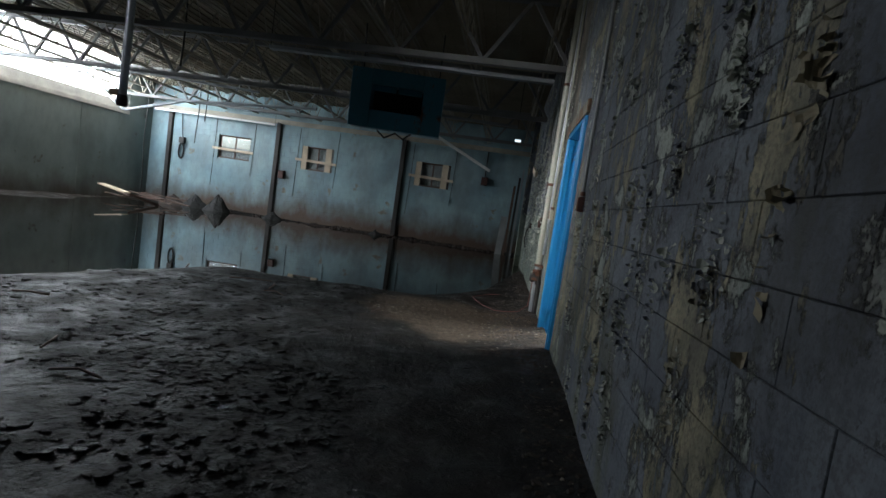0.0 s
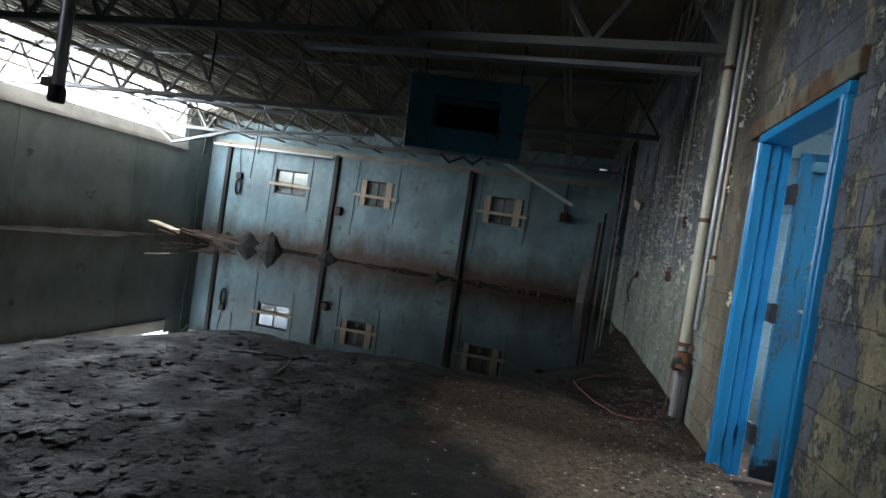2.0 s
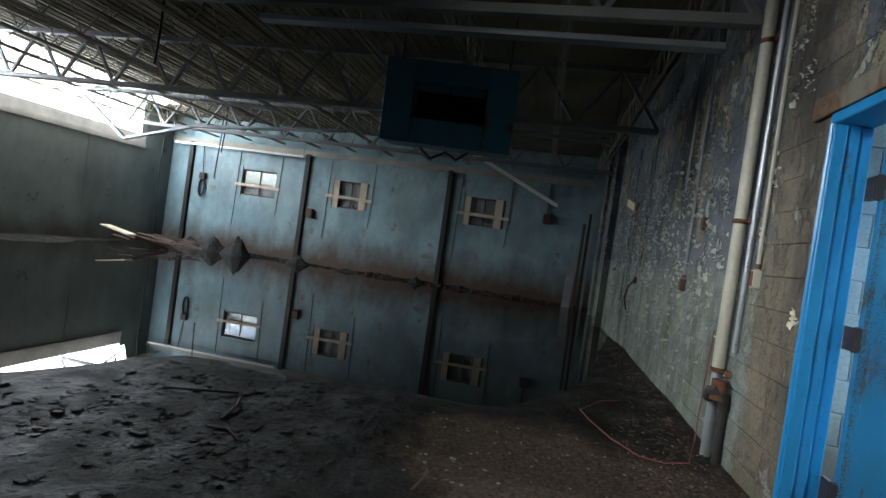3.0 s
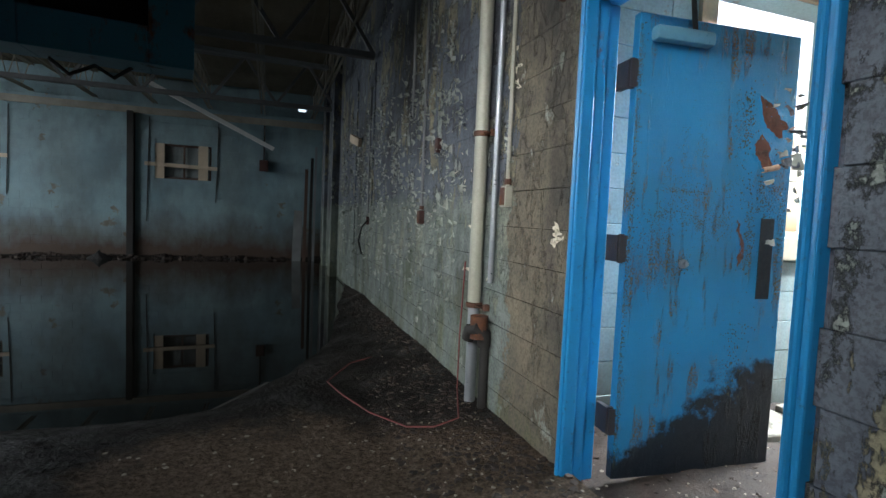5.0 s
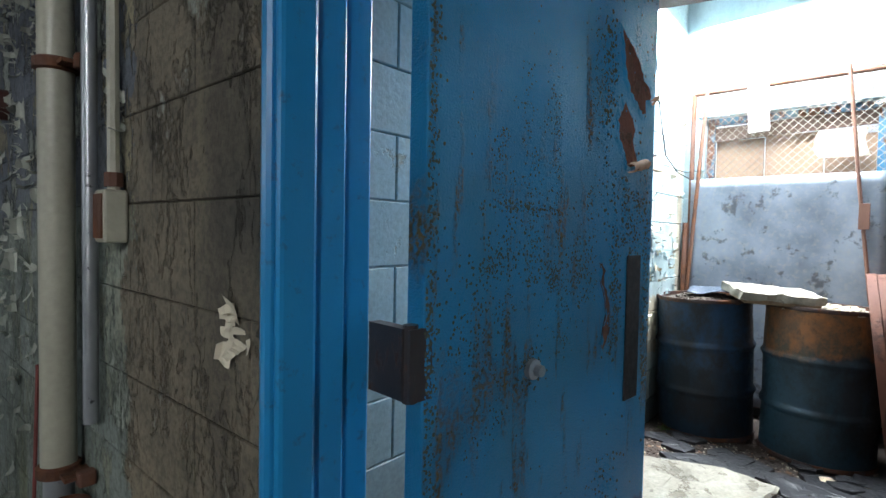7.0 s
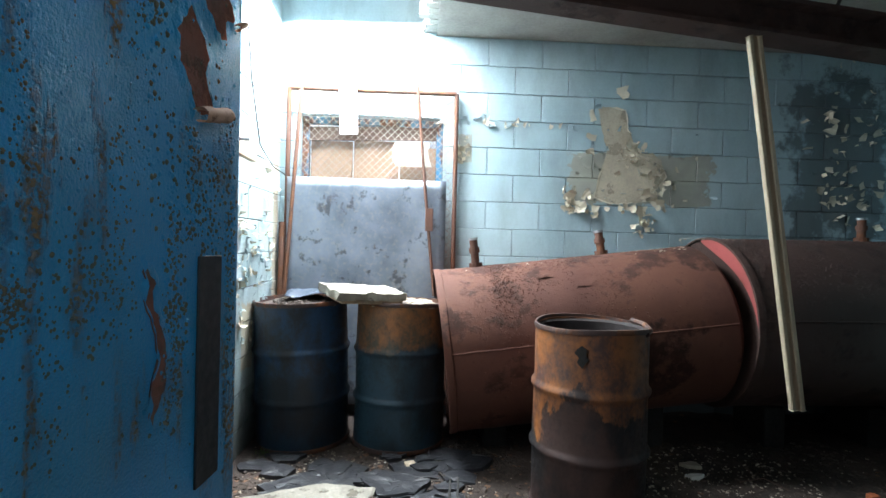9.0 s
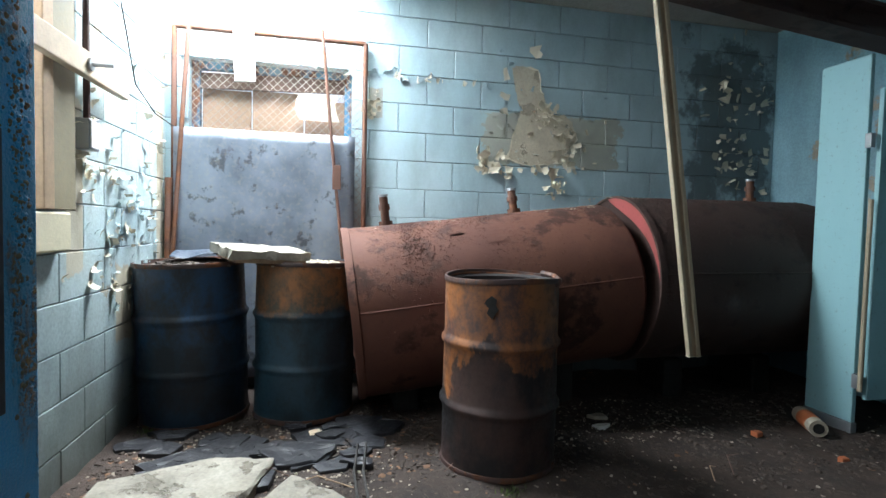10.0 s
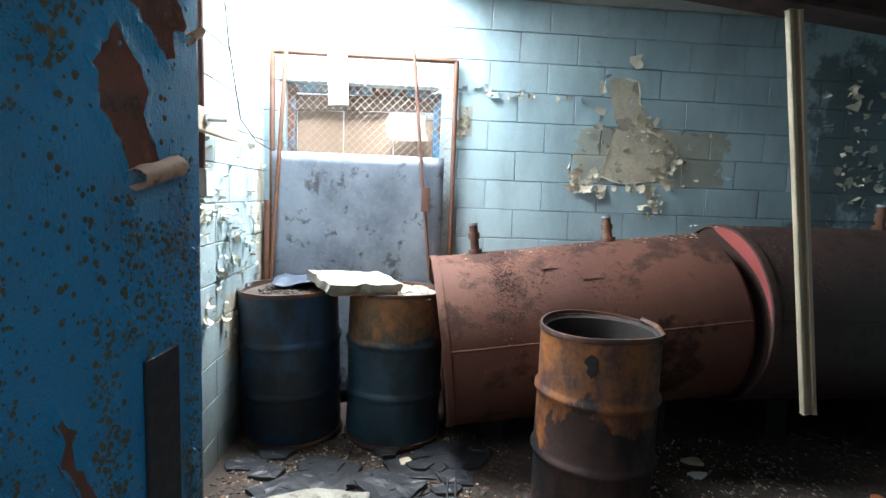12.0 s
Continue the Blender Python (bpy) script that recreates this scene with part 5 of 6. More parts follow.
tube(bm, [(0.10, -0.25, 0.878), (0.0, -0.27, 0.872), (-0.12, -0.24, 0.862), (-0.19, -0.19, 0.855)], 0.014, 8)
part("folded_lip", bm, RIM, d3, "bent lip of the rim")

rubble("drum_grit", GRIT, "dark grit and chips on the drum lid", [(3.87, 5.93, 0.18, 0.18)], 700, (0.006, 0.024), 51, 0.6, lambda x, y: RF + 0.878 - 0.25 * ((x - 3.89) ** 2 + (y - 5.95) ** 2))
rubble("drum_plaster", PALEGRIT, "pale plaster chips on the drum lid", [(3.84, 5.34, 0.18, 0.18)], 700, (0.006, 0.026), 52, 0.5, lambda x, y: RF + 0.878 - 0.25 * ((x - 3.86) ** 2 + (y - 5.37) ** 2))
rubble("tank_litter", PALEGRIT, "pale crumbs and dead leaves along the tank top", [(3.88, 4.3, 0.13, 0.75), (3.88, 3.75, 0.14, 0.3), (3.86, 2.7, 0.14, 0.6)], 520, (0.004, 0.014), 53, 0.4, lambda x, y: (1.202 + (5.14 - y) * 0.1211 - 1.06 * (x - 3.855) ** 2 if y > 3.52 else 1.452 - 0.96 * (x - 3.825) ** 2))
sl = thing("concrete_slab", "broken pale slab lying across two drums", "slab", (3.74, 5.585, 1.045), (3, -4, 28))
bm = bmesh.new()
box(bm, -0.17, -0.215, 0.0, 0.17, 0.215, 0.046)
bmesh.ops.subdivide_edges(bm, edges=bm.edges[:], cuts=13, use_grid_fill=True)
for v in bm.verts:
    v.co += Vector((0.022 * noise.noise(v.co * 11), 0.022 * noise.noise(v.co * 11 + Vector((5, 0, 0))), 0.007 * noise.noise(v.co * 14) + 0.006 * noise.noise(v.co * 55)))
part("slab", bm, SLAB, sl)
bm = bmesh.new()
box(bm, -0.16, -0.20, -0.022, 0.16, 0.19, 0.004, 0.006)
part("lath", bm, WOOD, sl, "brown backing under the slab")
bm = bmesh.new()
bmesh.ops.create_grid(bm, x_segments=14, y_segments=10, size=0.5)
for v in bm.verts:
    x, y = v.co.x * 0.36, v.co.y * 0.3
    v.co = Vector((3.92 + x, 5.90 + y, 1.04 + 0.035 * noise.noise(Vector((x * 7, y * 7, 1))) + 0.02 * math.cos(x * 9)))
tb = single("tarpaulin", bm, SLATESHEET, "scrap of dark blue-grey roofing sheet on the rubble of a drum", "sheet", smooth=True)
md = tb.modifiers.new("thick", "SOLIDIFY")
md.thickness = 0.004


def tank(loc, length, r, rx, mat, label, end_mat, stubs):
    t = thing("storage_tank", label, "tank", loc, (rx, 0, 0), group="storage tanks")
    bm = bmesh.new()
    prof = [(r, 0.0)] + [(r + 0.0015 * math.sin(k * 2.0), length * k / 24) for k in range(1, 24)] + [(r, length), (r * 0.9, length + 0.05), (r * 0.5, length + 0.09), (0, length + 0.1)]
    lathe(bm, prof, 72, 0.004, loc[1])
    part("shell", bm, mat, t, smooth=True)
    bm = bmesh.new()
    lathe(bm, [(0.0, 0.035), (r * 0.6, 0.03), (r * 0.88, 0.012), (r - 0.004, 0.0)], 72)
    part("end_plate", bm, mat, t, smooth=True)
    # only a crescent stays red; the plate inside has shade in its colour
    if end_mat is TANKRED:
        bm = bmesh.new()
        out, inn = [], []
        for k in range(41):
            u = k / 40
            a_ = math.radians(82 + 116 * u)
            w_ = 0.004 + 0.115 * math.sin(math.pi * min(1, u * 1.08) ** 0.75) * (1 - 0.55 * u)
            out.append(bm.verts.new((r * math.cos(a_), r * math.sin(a_), -0.006)))
            inn.append(bm.verts.new(((r - w_) * math.cos(a_), (r - w_) * math.sin(a_), -0.002)))
        for k in range(40):
            bm.faces.new((out[k], out[k + 1], inn[k + 1], inn[k]))
        ex = bmesh.ops.extrude_face_region(bm, geom=bm.faces[:])
        for v in ex["geom"]:
            if isinstance(v, bmesh.types.BMVert):
                v.co.z += 0.03
        part("end_flange", bm, TANKRED, t, "red painted flange")
    bm = bmesh.new()
    lathe(bm, [(r - 0.006, -0.012), (r + 0.008, -0.012), (r + 0.01, 0.0), (r + 0.008, 0.03), (r, 0.034)], 72)
    part("end_rim", bm, mat, t, smooth=True)
    bm = bmesh.new()
    a = math.radians(172)
    tube(bm, [((r + 0.001) * math.cos(a), (r + 0.001) * math.sin(a), 0.0), ((r + 0.001) * math.cos(a), (r + 0.001) * math.sin(a), length)], 0.006, 6)
    part("long_seam", bm, mat, t)
    for z, h, lean in stubs:
        bm = bmesh.new()
        q0 = Vector((0, r - 0.01, z))
        tube(bm, [q0, q0 + Vector((lean, h, 0))], 0.026, 12)
        stub = part("stub_pipe", bm, RUST, t, smooth=True)
        bm = bmesh.new()
        tube(bm, [q0, q0 + Vector((lean * 0.1, 0.035, 0))], 0.042, 12)
        part("base_collar", bm, RUST, stub)
        bm = bmesh.new()
        tube(bm, [q0 + Vector((lean * 0.55, h * 0.55, 0)), q0 + Vector((lean * 0.75, h * 0.75, 0))], 0.034, 12)
        part("collar", bm, RUST, stub)
        bm = bmesh.new()
        tube(bm, [q0 + Vector((lean, h, 0)), q0 + Vector((lean * 1.08, h + 0.015, 0))], 0.031, 12)
        part("cap", bm, STEEL, stub, "grey metal cap")
    # scale, scabs and litter along the top
    rn = random.Random(int(loc[1] * 10))
    vs, fs = [], []
    for _ in range(4200):
        a = math.radians(90 + rn.gauss(20, 28))
        z = min(length - 0.02, max(0.03, rn.choice((rn.gauss(length * 0.2, 0.07), rn.gauss(length * 0.55, 0.13), rn.uniform(0, length)))))
        q = rn.uniform(0.002, 0.0065)
        c, tn = Vector((math.cos(a), math.sin(a), 0)), Vector((-math.sin(a), math.cos(a), 0))
        n = len(vs)
        for u, v in ((-1, -0.6), (0.3, -1), (1, 0.2), (-0.2, 1)):
            vs.append(c * (r - 0.001) + tn * u * q + Vector((0, 0, z + v * q * rn.uniform(0.7, 1.6))))
        vs.append(c * (r + q * 0.6) + Vector((0, 0, z)))
        fs += [(n, n + 1, n + 4), (n + 1, n + 2, n + 4), (n + 2, n + 3, n + 4), (n + 3, n, n + 4)]
    me = bpy.data.meshes.new("rust_scale")
    me.from_pydata(vs, [], fs)
    me.materials.append(mat)
    ob = new("rust_scale", me)
    ob.parent = t
    tagged(ob, "rust scale and scabs along the shell", kind="stuff")
    return t


t1 = tank((3.855, 5.08, 0.705), 1.64, 0.50, 83.1, TANK, "large rusty brown steel tank lying on its side", TANK, ((0.26, 0.18, 0.0), (1.08, 0.15, 0.02)))
t2 = tank((3.825, 3.38, 0.92), 1.40, 0.53, 89.5, SHADERUST, "rusty steel tank with shade in its colour and a red end plate", TANKRED, ((1.05, 0.15, 0.0),))
for t, pl in ((t1, ((0.62, 0.012, 0.13, 0.09), (0.85, -0.05, 0.2, 0.12))),):
    for z, dx, w, l in pl:
        bm = bmesh.new()
        r = 0.503
        n = 6
        grid = []
        for i in range(n + 1):
            a = math.radians(90) - (dx + w * (i / n - 0.5)) / r + 0.5
            grid.append([bm.verts.new((r * math.cos(a) * (1 + 0.008 * random.random()), r * math.sin(a) * (1 + 0.008 * random.random()), z + l * (j / 3 - 0.5) * random.uniform(0.85, 1.15))) for j in range(4)])
        for i in range(n):
            for j in range(3):
                bm.faces.new((grid[i][j], grid[i + 1][j], grid[i + 1][j + 1], grid[i][j + 1]))
        part("scale_plate", bm, TANK, t, "lifted sheet of scale")
# supports coloured black to paint the deep shade below the tanks
for y, z, hh in ((4.75, 0.0, 0.27), (3.75, 0.0, 0.40), (2.95, 0.0, 0.38), (2.25, 0.0, 0.38)):
    bm = bmesh.new()
    box(bm, 3.74, y - 0.07, RF - 0.03, 4.06, y + 0.07, hh, 0.01)
    single("tank_cradle", bm, BLACK, "block under a tank, black for the shade there", "cradle", group="tank cradles")

# gate, sheet and window on the back wall
g = thing("chain_link_gate", "rusty chain-link gate leaning on the blue wall", "gate", (4.30, 0, 0))
Y0, Y1, Z0, Z1 = 4.995, 6.19, 0.22, 2.46
for p, q, nm in (((0, Y0, Z0), (0.02, Y0, Z1), "gate_post"), ((0, Y1, Z0), (0.02, Y1, Z1), "gate_post"), ((0.02, Y0, Z1), (0.02, Y1, Z1), "top_rail"), ((0, Y0, Z0), (0, Y1, Z0), "bottom_rail")):
    bm = bmesh.new()
    tube(bm, [p, q], 0.017, 10)
    part(nm, bm, RUST, g, smooth=True)
bm = bmesh.new()
step = 0.052
y = Y0 - (Z1 - 1.0)
while y < Y1:
    for sgn in (1, -1):
        span = Z1 - 1.0
        n = int(span / 0.026)
        seq = []
        for i in range(n + 1):
            yy = (y + span * i / n) if sgn > 0 else (y + span - span * i / n)
            if Y0 + 0.01 < yy < Y1 - 0.01:
                seq.append((0.018 + (0.004 if (i % 2) else -0.004) * sgn, yy, 1.0 + span * i / n))
        if len(seq) > 1:
            thin = seq[::2] + ([seq[-1]] if (len(seq) - 1) % 2 else [])
            if len(thin) > 1:
                tube(bm, thin, 0.0019, 3, False)
    y += step
part("mesh", bm, WIRE, g, "rusty diamond wire mesh")
st = thing("metal_sheet", "dented galvanised sheet leaning on the gate", "sheet", (0, 0, 0))
bm = bmesh.new()
bmesh.ops.create_grid(bm, x_segments=20, y_segments=24, size=0.5)
for v in bm.verts:
    y, z = 5.62 + v.co.x * 1.12, 1.02 + v.co.y * 1.60
    v.co = Vector((4.258 + 0.014 * v.co.y + 0.006 * noise.noise(Vector((y * 2.5, z * 2.5, 0))), y, z))
sh = part("sheet", bm, GALV, st, smooth=True)
sh.modifiers.new("thick", "SOLIDIFY").thickness = 0.003
w = thing("window_4", "broken window with a blue frame, boarded outside", "window", (RX, 0, 0))
w["kind"] = "structure"
for b in ((0.06, BWIN[0], BWIN[2], 0.12, BWIN[0] + 0.05, BWIN[3]), (0.06, BWIN[1] - 0.05, BWIN[2], 0.12, BWIN[1], BWIN[3]), (0.06, BWIN[0] + 0.05, BWIN[3] - 0.05, 0.12, BWIN[1] - 0.05, BWIN[3])):
    bm = bmesh.new()
    box(bm, *b, 0.004)
    part("window_frame", bm, WINBLUE, w)
for y0, y1, z1, mat in ((5.12, 5.4, 2.1, BROWNBOARD), (5.41, 5.75, 2.14, BROWNBOARD), (5.76, 6.07, 2.13, BROWNBOARD)):
    bm = bmesh.new()
    box(bm, 0.14, y0, 1.3, 0.16, y1, z1, 0.003)
    part("outer_board", bm, mat, w, "brown weathered board")
bm = bmesh.new()
beam(bm, (0.10, 5.1, 2.20), (0.10, 6.1, 2.17), 0.03, 0.1)
part("top_batten", bm, DARKWOOD, w)
bm = bmesh.new()
bmesh.ops.create_grid(bm, x_segments=10, y_segments=8, size=0.5)
for v in bm.verts:
    y, z = 5.30 + v.co.x * 0.26, 2.03 + v.co.y * 0.18
    v.co = Vector((0.03 + 0.03 * noise.noise(Vector((y * 6, z * 6, 2))), y + 0.05 * noise.noise(Vector((z * 9, 0, y))), z))
part("torn_sheet", bm, CREAMFLAKE, w, "torn pale sheet hanging in the frame")
bm = bmesh.new()
beam(bm, (4.352, 5.80, 2.88), (4.25, 5.755, 2.13), 0.12, 0.012, (1, 0, 0), 0.002)
single("hanging_board", bm, WHITE, "white painted board hanging before the gate", "board")
r = thing("iron_rod", "thin rusty rod with a plate leaning on the sheet", "rod", (4.225, 5.13, 1.0))
bm = bmesh.new()
tube(bm, [(0.0, 0, 0.0), (0.01, 0.08, 0.75), (0.03, 0.15, 1.5)], 0.011, 8)
part("rod", bm, RUST, r, smooth=True)
bm = bmesh.new()
box(bm, -0.016, 0.02, 0.46, -0.004, 0.075, 0.62, 0.002)
part("plate", bm, RUST, r)
for y0, y1, z1, rr in ((6.235, 6.09, 2.50, 0.014), (6.215, 6.21, 1.5, 0.02)):
    bm = bmesh.new()
    tube(bm, [(4.24, y0, RF), (4.27, y1, z1)], rr, 10)
    single("rusty_pipe", bm, RUST, "rusty pipe leaning in the corner beside the gate", "pipe", group="corner pipes", smooth=True)

# moulding hanging from the beam
pm = thing("wood_moulding", "loose pale moulding hanging from the beam", "moulding", (3.1, 3.61, 2.447))
for dx, w_, d_, mat in ((-0.024, 0.022, 0.03, CREAMWOOD), (0.0, 0.026, 0.018, WOOD), (0.024, 0.022, 0.03, CREAMWOOD)):
    bm = bmesh.new()
    beam(bm, (0, dx, 0.0), (0.0, dx - 0.29, -1.87), w_, d_, (1, 0, 0), 0.003)
    part("strip", bm, mat, pm)

# partition panel and roll
pp = thing("partition_panel", "narrow pale blue steel toilet partition standing on the floor", "partition", (3.02, 2.36, RF))
bm = bmesh.new()
box(bm, 0.0, -0.03, 0.06, 0.285, 0.0, 2.09, 0.006)
part("panel", bm, LOCKER, pp)
bm = bmesh.new()
box(bm, -0.004, -0.036, -0.02, 0.289, 0.006, 0.06, 0.004)
part("shoe", bm, STEEL, pp, "steel shoe at the foot")
for z in (0.30, 1.62):
    bm = bmesh.new()
    box(bm, -0.03, -0.02, z - 0.04, 0.004, 0.012, z + 0.04, 0.004)
    part("bracket", bm, STEEL, pp)
bm = bmesh.new()
box(bm, -0.045, -0.75, 0.2, -0.02, -0.04, 1.9, 0.004)
part("door_panel", bm, LOCKER, pp, "swung partition door in the dark")
bm = bmesh.new()
tube(bm, [(-0.035, 0.0, 0.25), (-0.04, 0.0, 1.3)], 0.012, 8)
part("edge_pipe", bm, CREAMWOOD, pp)
rl = thing("paper_roll", "dirty roll with an orange wrapper on the floor", "roll", (3.0, 2.60, RF + 0.05), (0, 0, -28))
for x0, x1, rad, mat, nm in ((0.0, 0.24, 0.046, PALEGRIT, "roll"), (0.06, 0.175, 0.048, ORANGE, "wrapper"), (-0.002, 0.0, 0.028, BLACK, "core")):
    bm = bmesh.new()
    tube(bm, [(x0, 0, 0), ((x0 + x1) / 2, 0, 0), (x1, 0, 0)], rad, 20)
    part(nm, bm, mat, rl, smooth=True)

# north wall: boarded opening, board with bolt, switch
wf = thing("window_5", "open window hole in the blue wall with a wooden frame", "window", (0, RN, 0))
wf["kind"] = "structure"
for b, mat in (((2.86, -0.075, 1.26, 2.93, -0.018, 2.86), WOOD), ((2.94, -0.055, 1.26, 3.13, -0.018, 2.86), OLIVEWOOD), ((1.66, -0.05, 1.26, 1.78, -0.018, 2.86), WOOD), ((1.78, -0.05, 2.76, 2.85, -0.018, 2.86), WOOD)):
    bm = bmesh.new()
    box(bm, *b, 0.004)
    part("frame_board", bm, mat, wf)
bm = bmesh.new()
box(bm, 1.66, -0.07, 1.10, 3.06, -0.018, 1.25, 0.008)
part("sill", bm, CREAMSTONE, wf, "cream stone sill")
bd = thing("nailed_board", "pale board bolted across the window frame", "board", (2.4, RN - 0.1, 1.80))
bm = bmesh.new()
box(bm, 0.0, -0.012, 0.0, 1.12, 0.024, 0.10, 0.004)
part("board", bm, PALEWOOD, bd)
bm = bmesh.new()
tube(bm, [(0.72, -0.1, 0.05), (0.72, 0.02, 0.05)], 0.008, 8)
tube(bm, [(0.72, -0.022, 0.05), (0.72, -0.013, 0.05)], 0.026, 14)
part("bolt", bm, STEEL, bd)
sw = thing("light_switch", "grey switch box with a dark conduit above", "switch", (3.24, RN - 0.018, 1.52))
bm = bmesh.new()
box(bm, -0.045, -0.06, 0.0, 0.045, 0.0, 0.13, 0.005)
part("box", bm, STEEL, sw)
bm = bmesh.new()
box(bm, -0.04, -0.065, 0.01, 0.04, -0.06, 0.12)
part("cover", bm, WHITE, sw)
bm = bmesh.new()
tube(bm, [(0, -0.03, 0.12), (0, -0.03, 1.3)], 0.014, 8)
part("conduit", bm, DARKRED, sw)
bm = bmesh.new()
tube(bm, [(3.5, RN - 0.03, 2.85), (3.62, RN - 0.04, 2.3), (3.8, RN - 0.04, 1.95), (4.1, RN - 0.04, 1.86), (4.3, 6.18, 1.82)], 0.004, 5)
single("wire", bm, BLACK, "thin wire sagging down the blue wall", "wire")
bm = bmesh.new()
tube(bm, [(3.3, 5.12, 2.91), (3.3, 4.9, 2.66), (3.3, 4.0, 2.62), (3.35, 3.0, 2.66), (3.35, 2.9, 2.91)], 0.012, 6)
single("ceiling_pipe", bm, DARKSTEEL, "thin dark pipe under the ceiling", "pipe")

# broken slabs and tar paper on the floor


def chunk(name, pts, z, thick, mat, label, category, seed):
    bm = bmesh.new()
    ring = []
    for (x0, y0), (x1, y1) in zip(pts, pts[1:] + pts[:1]):
        for k in range(5):
            u = k / 5
            p = Vector((x0 + (x1 - x0) * u, y0 + (y1 - y0) * u, seed))
            ring.append((p.x + 0.03 * noise.noise(p * 9), p.y + 0.03 * noise.noise(p * 9 + Vector((4, 0, 0)))))
    cx, cy = sum(p[0] for p in ring) / len(ring), sum(p[1] for p in ring) / len(ring)
    loops = []
    for sc, zz in ((1.0, 0.0), (1.0, thick * 0.75), (0.96, thick), (0.6, thick), (0.25, thick)):
        loops.append([bm.verts.new((cx + (x - cx) * sc, cy + (y - cy) * sc, z + zz + (0.01 * noise.noise(Vector((x * 8 * sc, y * 8, seed))) if zz else -0.02))) for x, y in ring])
    for a, b in zip(loops, loops[1:]):
        for k in range(len(ring)):
            bm.faces.new((a[k], a[(k + 1) % len(ring)], b[(k + 1) % len(ring)], b[k]))
    bm.faces.new(loops[-1])
    return single(name, bm, mat, label, category, group=name + "s")


chunk("floor_slab", [(3.02, 6.10), (3.16, 5.75), (3.13, 5.43), (2.85, 5.5), (2.45, 5.75), (2.4, 6.15)], RF + 0.0, 0.05, SLAB, "broken pale concrete slab lying on the floor", "slab", 1.0)
chunk("floor_slab", [(2.98, 5.36), (2.6, 5.52), (2.1, 5.5), (2.15, 5.15), (2.75, 5.12)], RF, 0.045, SLAB, "broken pale concrete slab lying on the floor", "slab", 2.0)
chunk("floor_slab", [(2.0, 6.1), (2.3, 6.1), (2.25, 5.75), (1.9, 5.8)], RF, 0.04, SLAB, "small broken concrete slab on the floor", "slab", 3.0)
rn = random.Random(21)
for k in range(40):
    x, y, s_ = rn.uniform(3.0, 3.6), rn.uniform(4.95, 6.1), rn.uniform(0.05, 0.15)
    n = 5
    pts = [(x + s_ * rn.uniform(0.6, 1.2) * math.cos(6.283 * i / n), y + 1.3 * s_ * rn.uniform(0.6, 1.2) * math.sin(6.283 * i / n)) for i in range(n)]
    chunk("tar_paper", pts, RF + 0.012 + 0.004 * (k % 4), 0.005, TAR, "curled scrap of black tar paper on the floor", "tar paper", float(k))
for k, (x, y, mat, lab) in enumerate(((3.32, 5.0, BLUESHEET, "scrap of pale blue plastic on the floor"), (3.45, 5.25, PALEWOOD, "splinter of pale wood on the floor"), (3.52, 5.15, OLIVEWOOD, "brown chip of wood on the floor"), (3.3, 3.72, WHITE, "white scrap of paper on the floor"), (3.45, 3.65, PALEGRIT, "pale chip of stone on the floor"), (2.86, 4.30, ORANGE, "dead orange leaf on the floor"), (2.75, 2.75, ORANGE, "dead orange leaf on the floor"), (3.1, 2.9, ORANGE, "dead orange leaf on the floor"), (3.25, 5.5, ORANGE, "dead orange leaf on the floor"))):
    rn = random.Random(60 + k)
    sc = 0.5 if mat is ORANGE else 1.0
    pts = [(x + sc * 0.05 * rn.uniform(0.5, 1.2) * math.cos(6.283 * i / 5), y + sc * 0.06 * rn.uniform(0.5, 1.3) * math.sin(6.283 * i / 5)) for i in range(5)]
    chunk("floor_scrap", pts, RF + 0.016, 0.004, mat, lab, "litter", 30.0 + k)
for k in range(8):
    rn = random.Random(90 + k)
    x, y, a, ln = rn.uniform(2.7, 3.5), rn.uniform(3.0, 5.6), rn.uniform(0, 3.1), rn.uniform(0.12, 0.35)
    bm = bmesh.new()
    tube(bm, [(x, y, RF + 0.02), (x + ln * 0.5 * math.cos(a), y + ln * 0.5 * math.sin(a), RF + 0.05), (x + ln * math.cos(a + 0.3), y + ln * math.sin(a + 0.3), RF + 0.022)], 0.0025, 5)
    single("twig", bm, WOOD if k % 2 else DARKWOOD, "dry twig lying on the dirt", "twig", group="floor twigs")
for y in (5.02, 5.06):
    bm = bmesh.new()
    tube(bm, [(3.25, y, RF + 0.03), (2.95, y + 0.03, RF + 0.035), (2.7, y + 0.02, RF + 0.03)], 0.006, 6)
    single("iron_wire", bm, DARKSTEEL, "thin iron wire on the floor", "wire", group="floor wires")
rubble("room_litter", GRIT, "dark grit and crumbs over the floor", [(2.6, 4.0, 1.8, 2.2), (3.4, 5.4, 0.5, 0.8), (3.2, 3.2, 0.6, 1.2)], 8000, (0.005, 0.02), 11, 0.6, room_height)
rubble("plaster_crumbs", PALEGRIT, "pale plaster crumbs over the floor", [(3.3, 5.6, 0.5, 0.6), (2.9, 4.0, 0.9, 2.0), (2.0, 5.4, 1.0, 0.6), (3.4, 3.6, 0.3, 0.5), (3.4, 5.5, 0.4, 0.6)], 4500, (0.003, 0.012), 12, 0.6, room_height)
rubble("leaf_litter", LEAFBROWN, "dead brown leaves over the floor", [(2.6, 4.0, 1.8, 2.2), (3.4, 5.4, 0.5, 0.8)], 2400, (0.008, 0.025), 13, 0.15, room_height, "leaves")
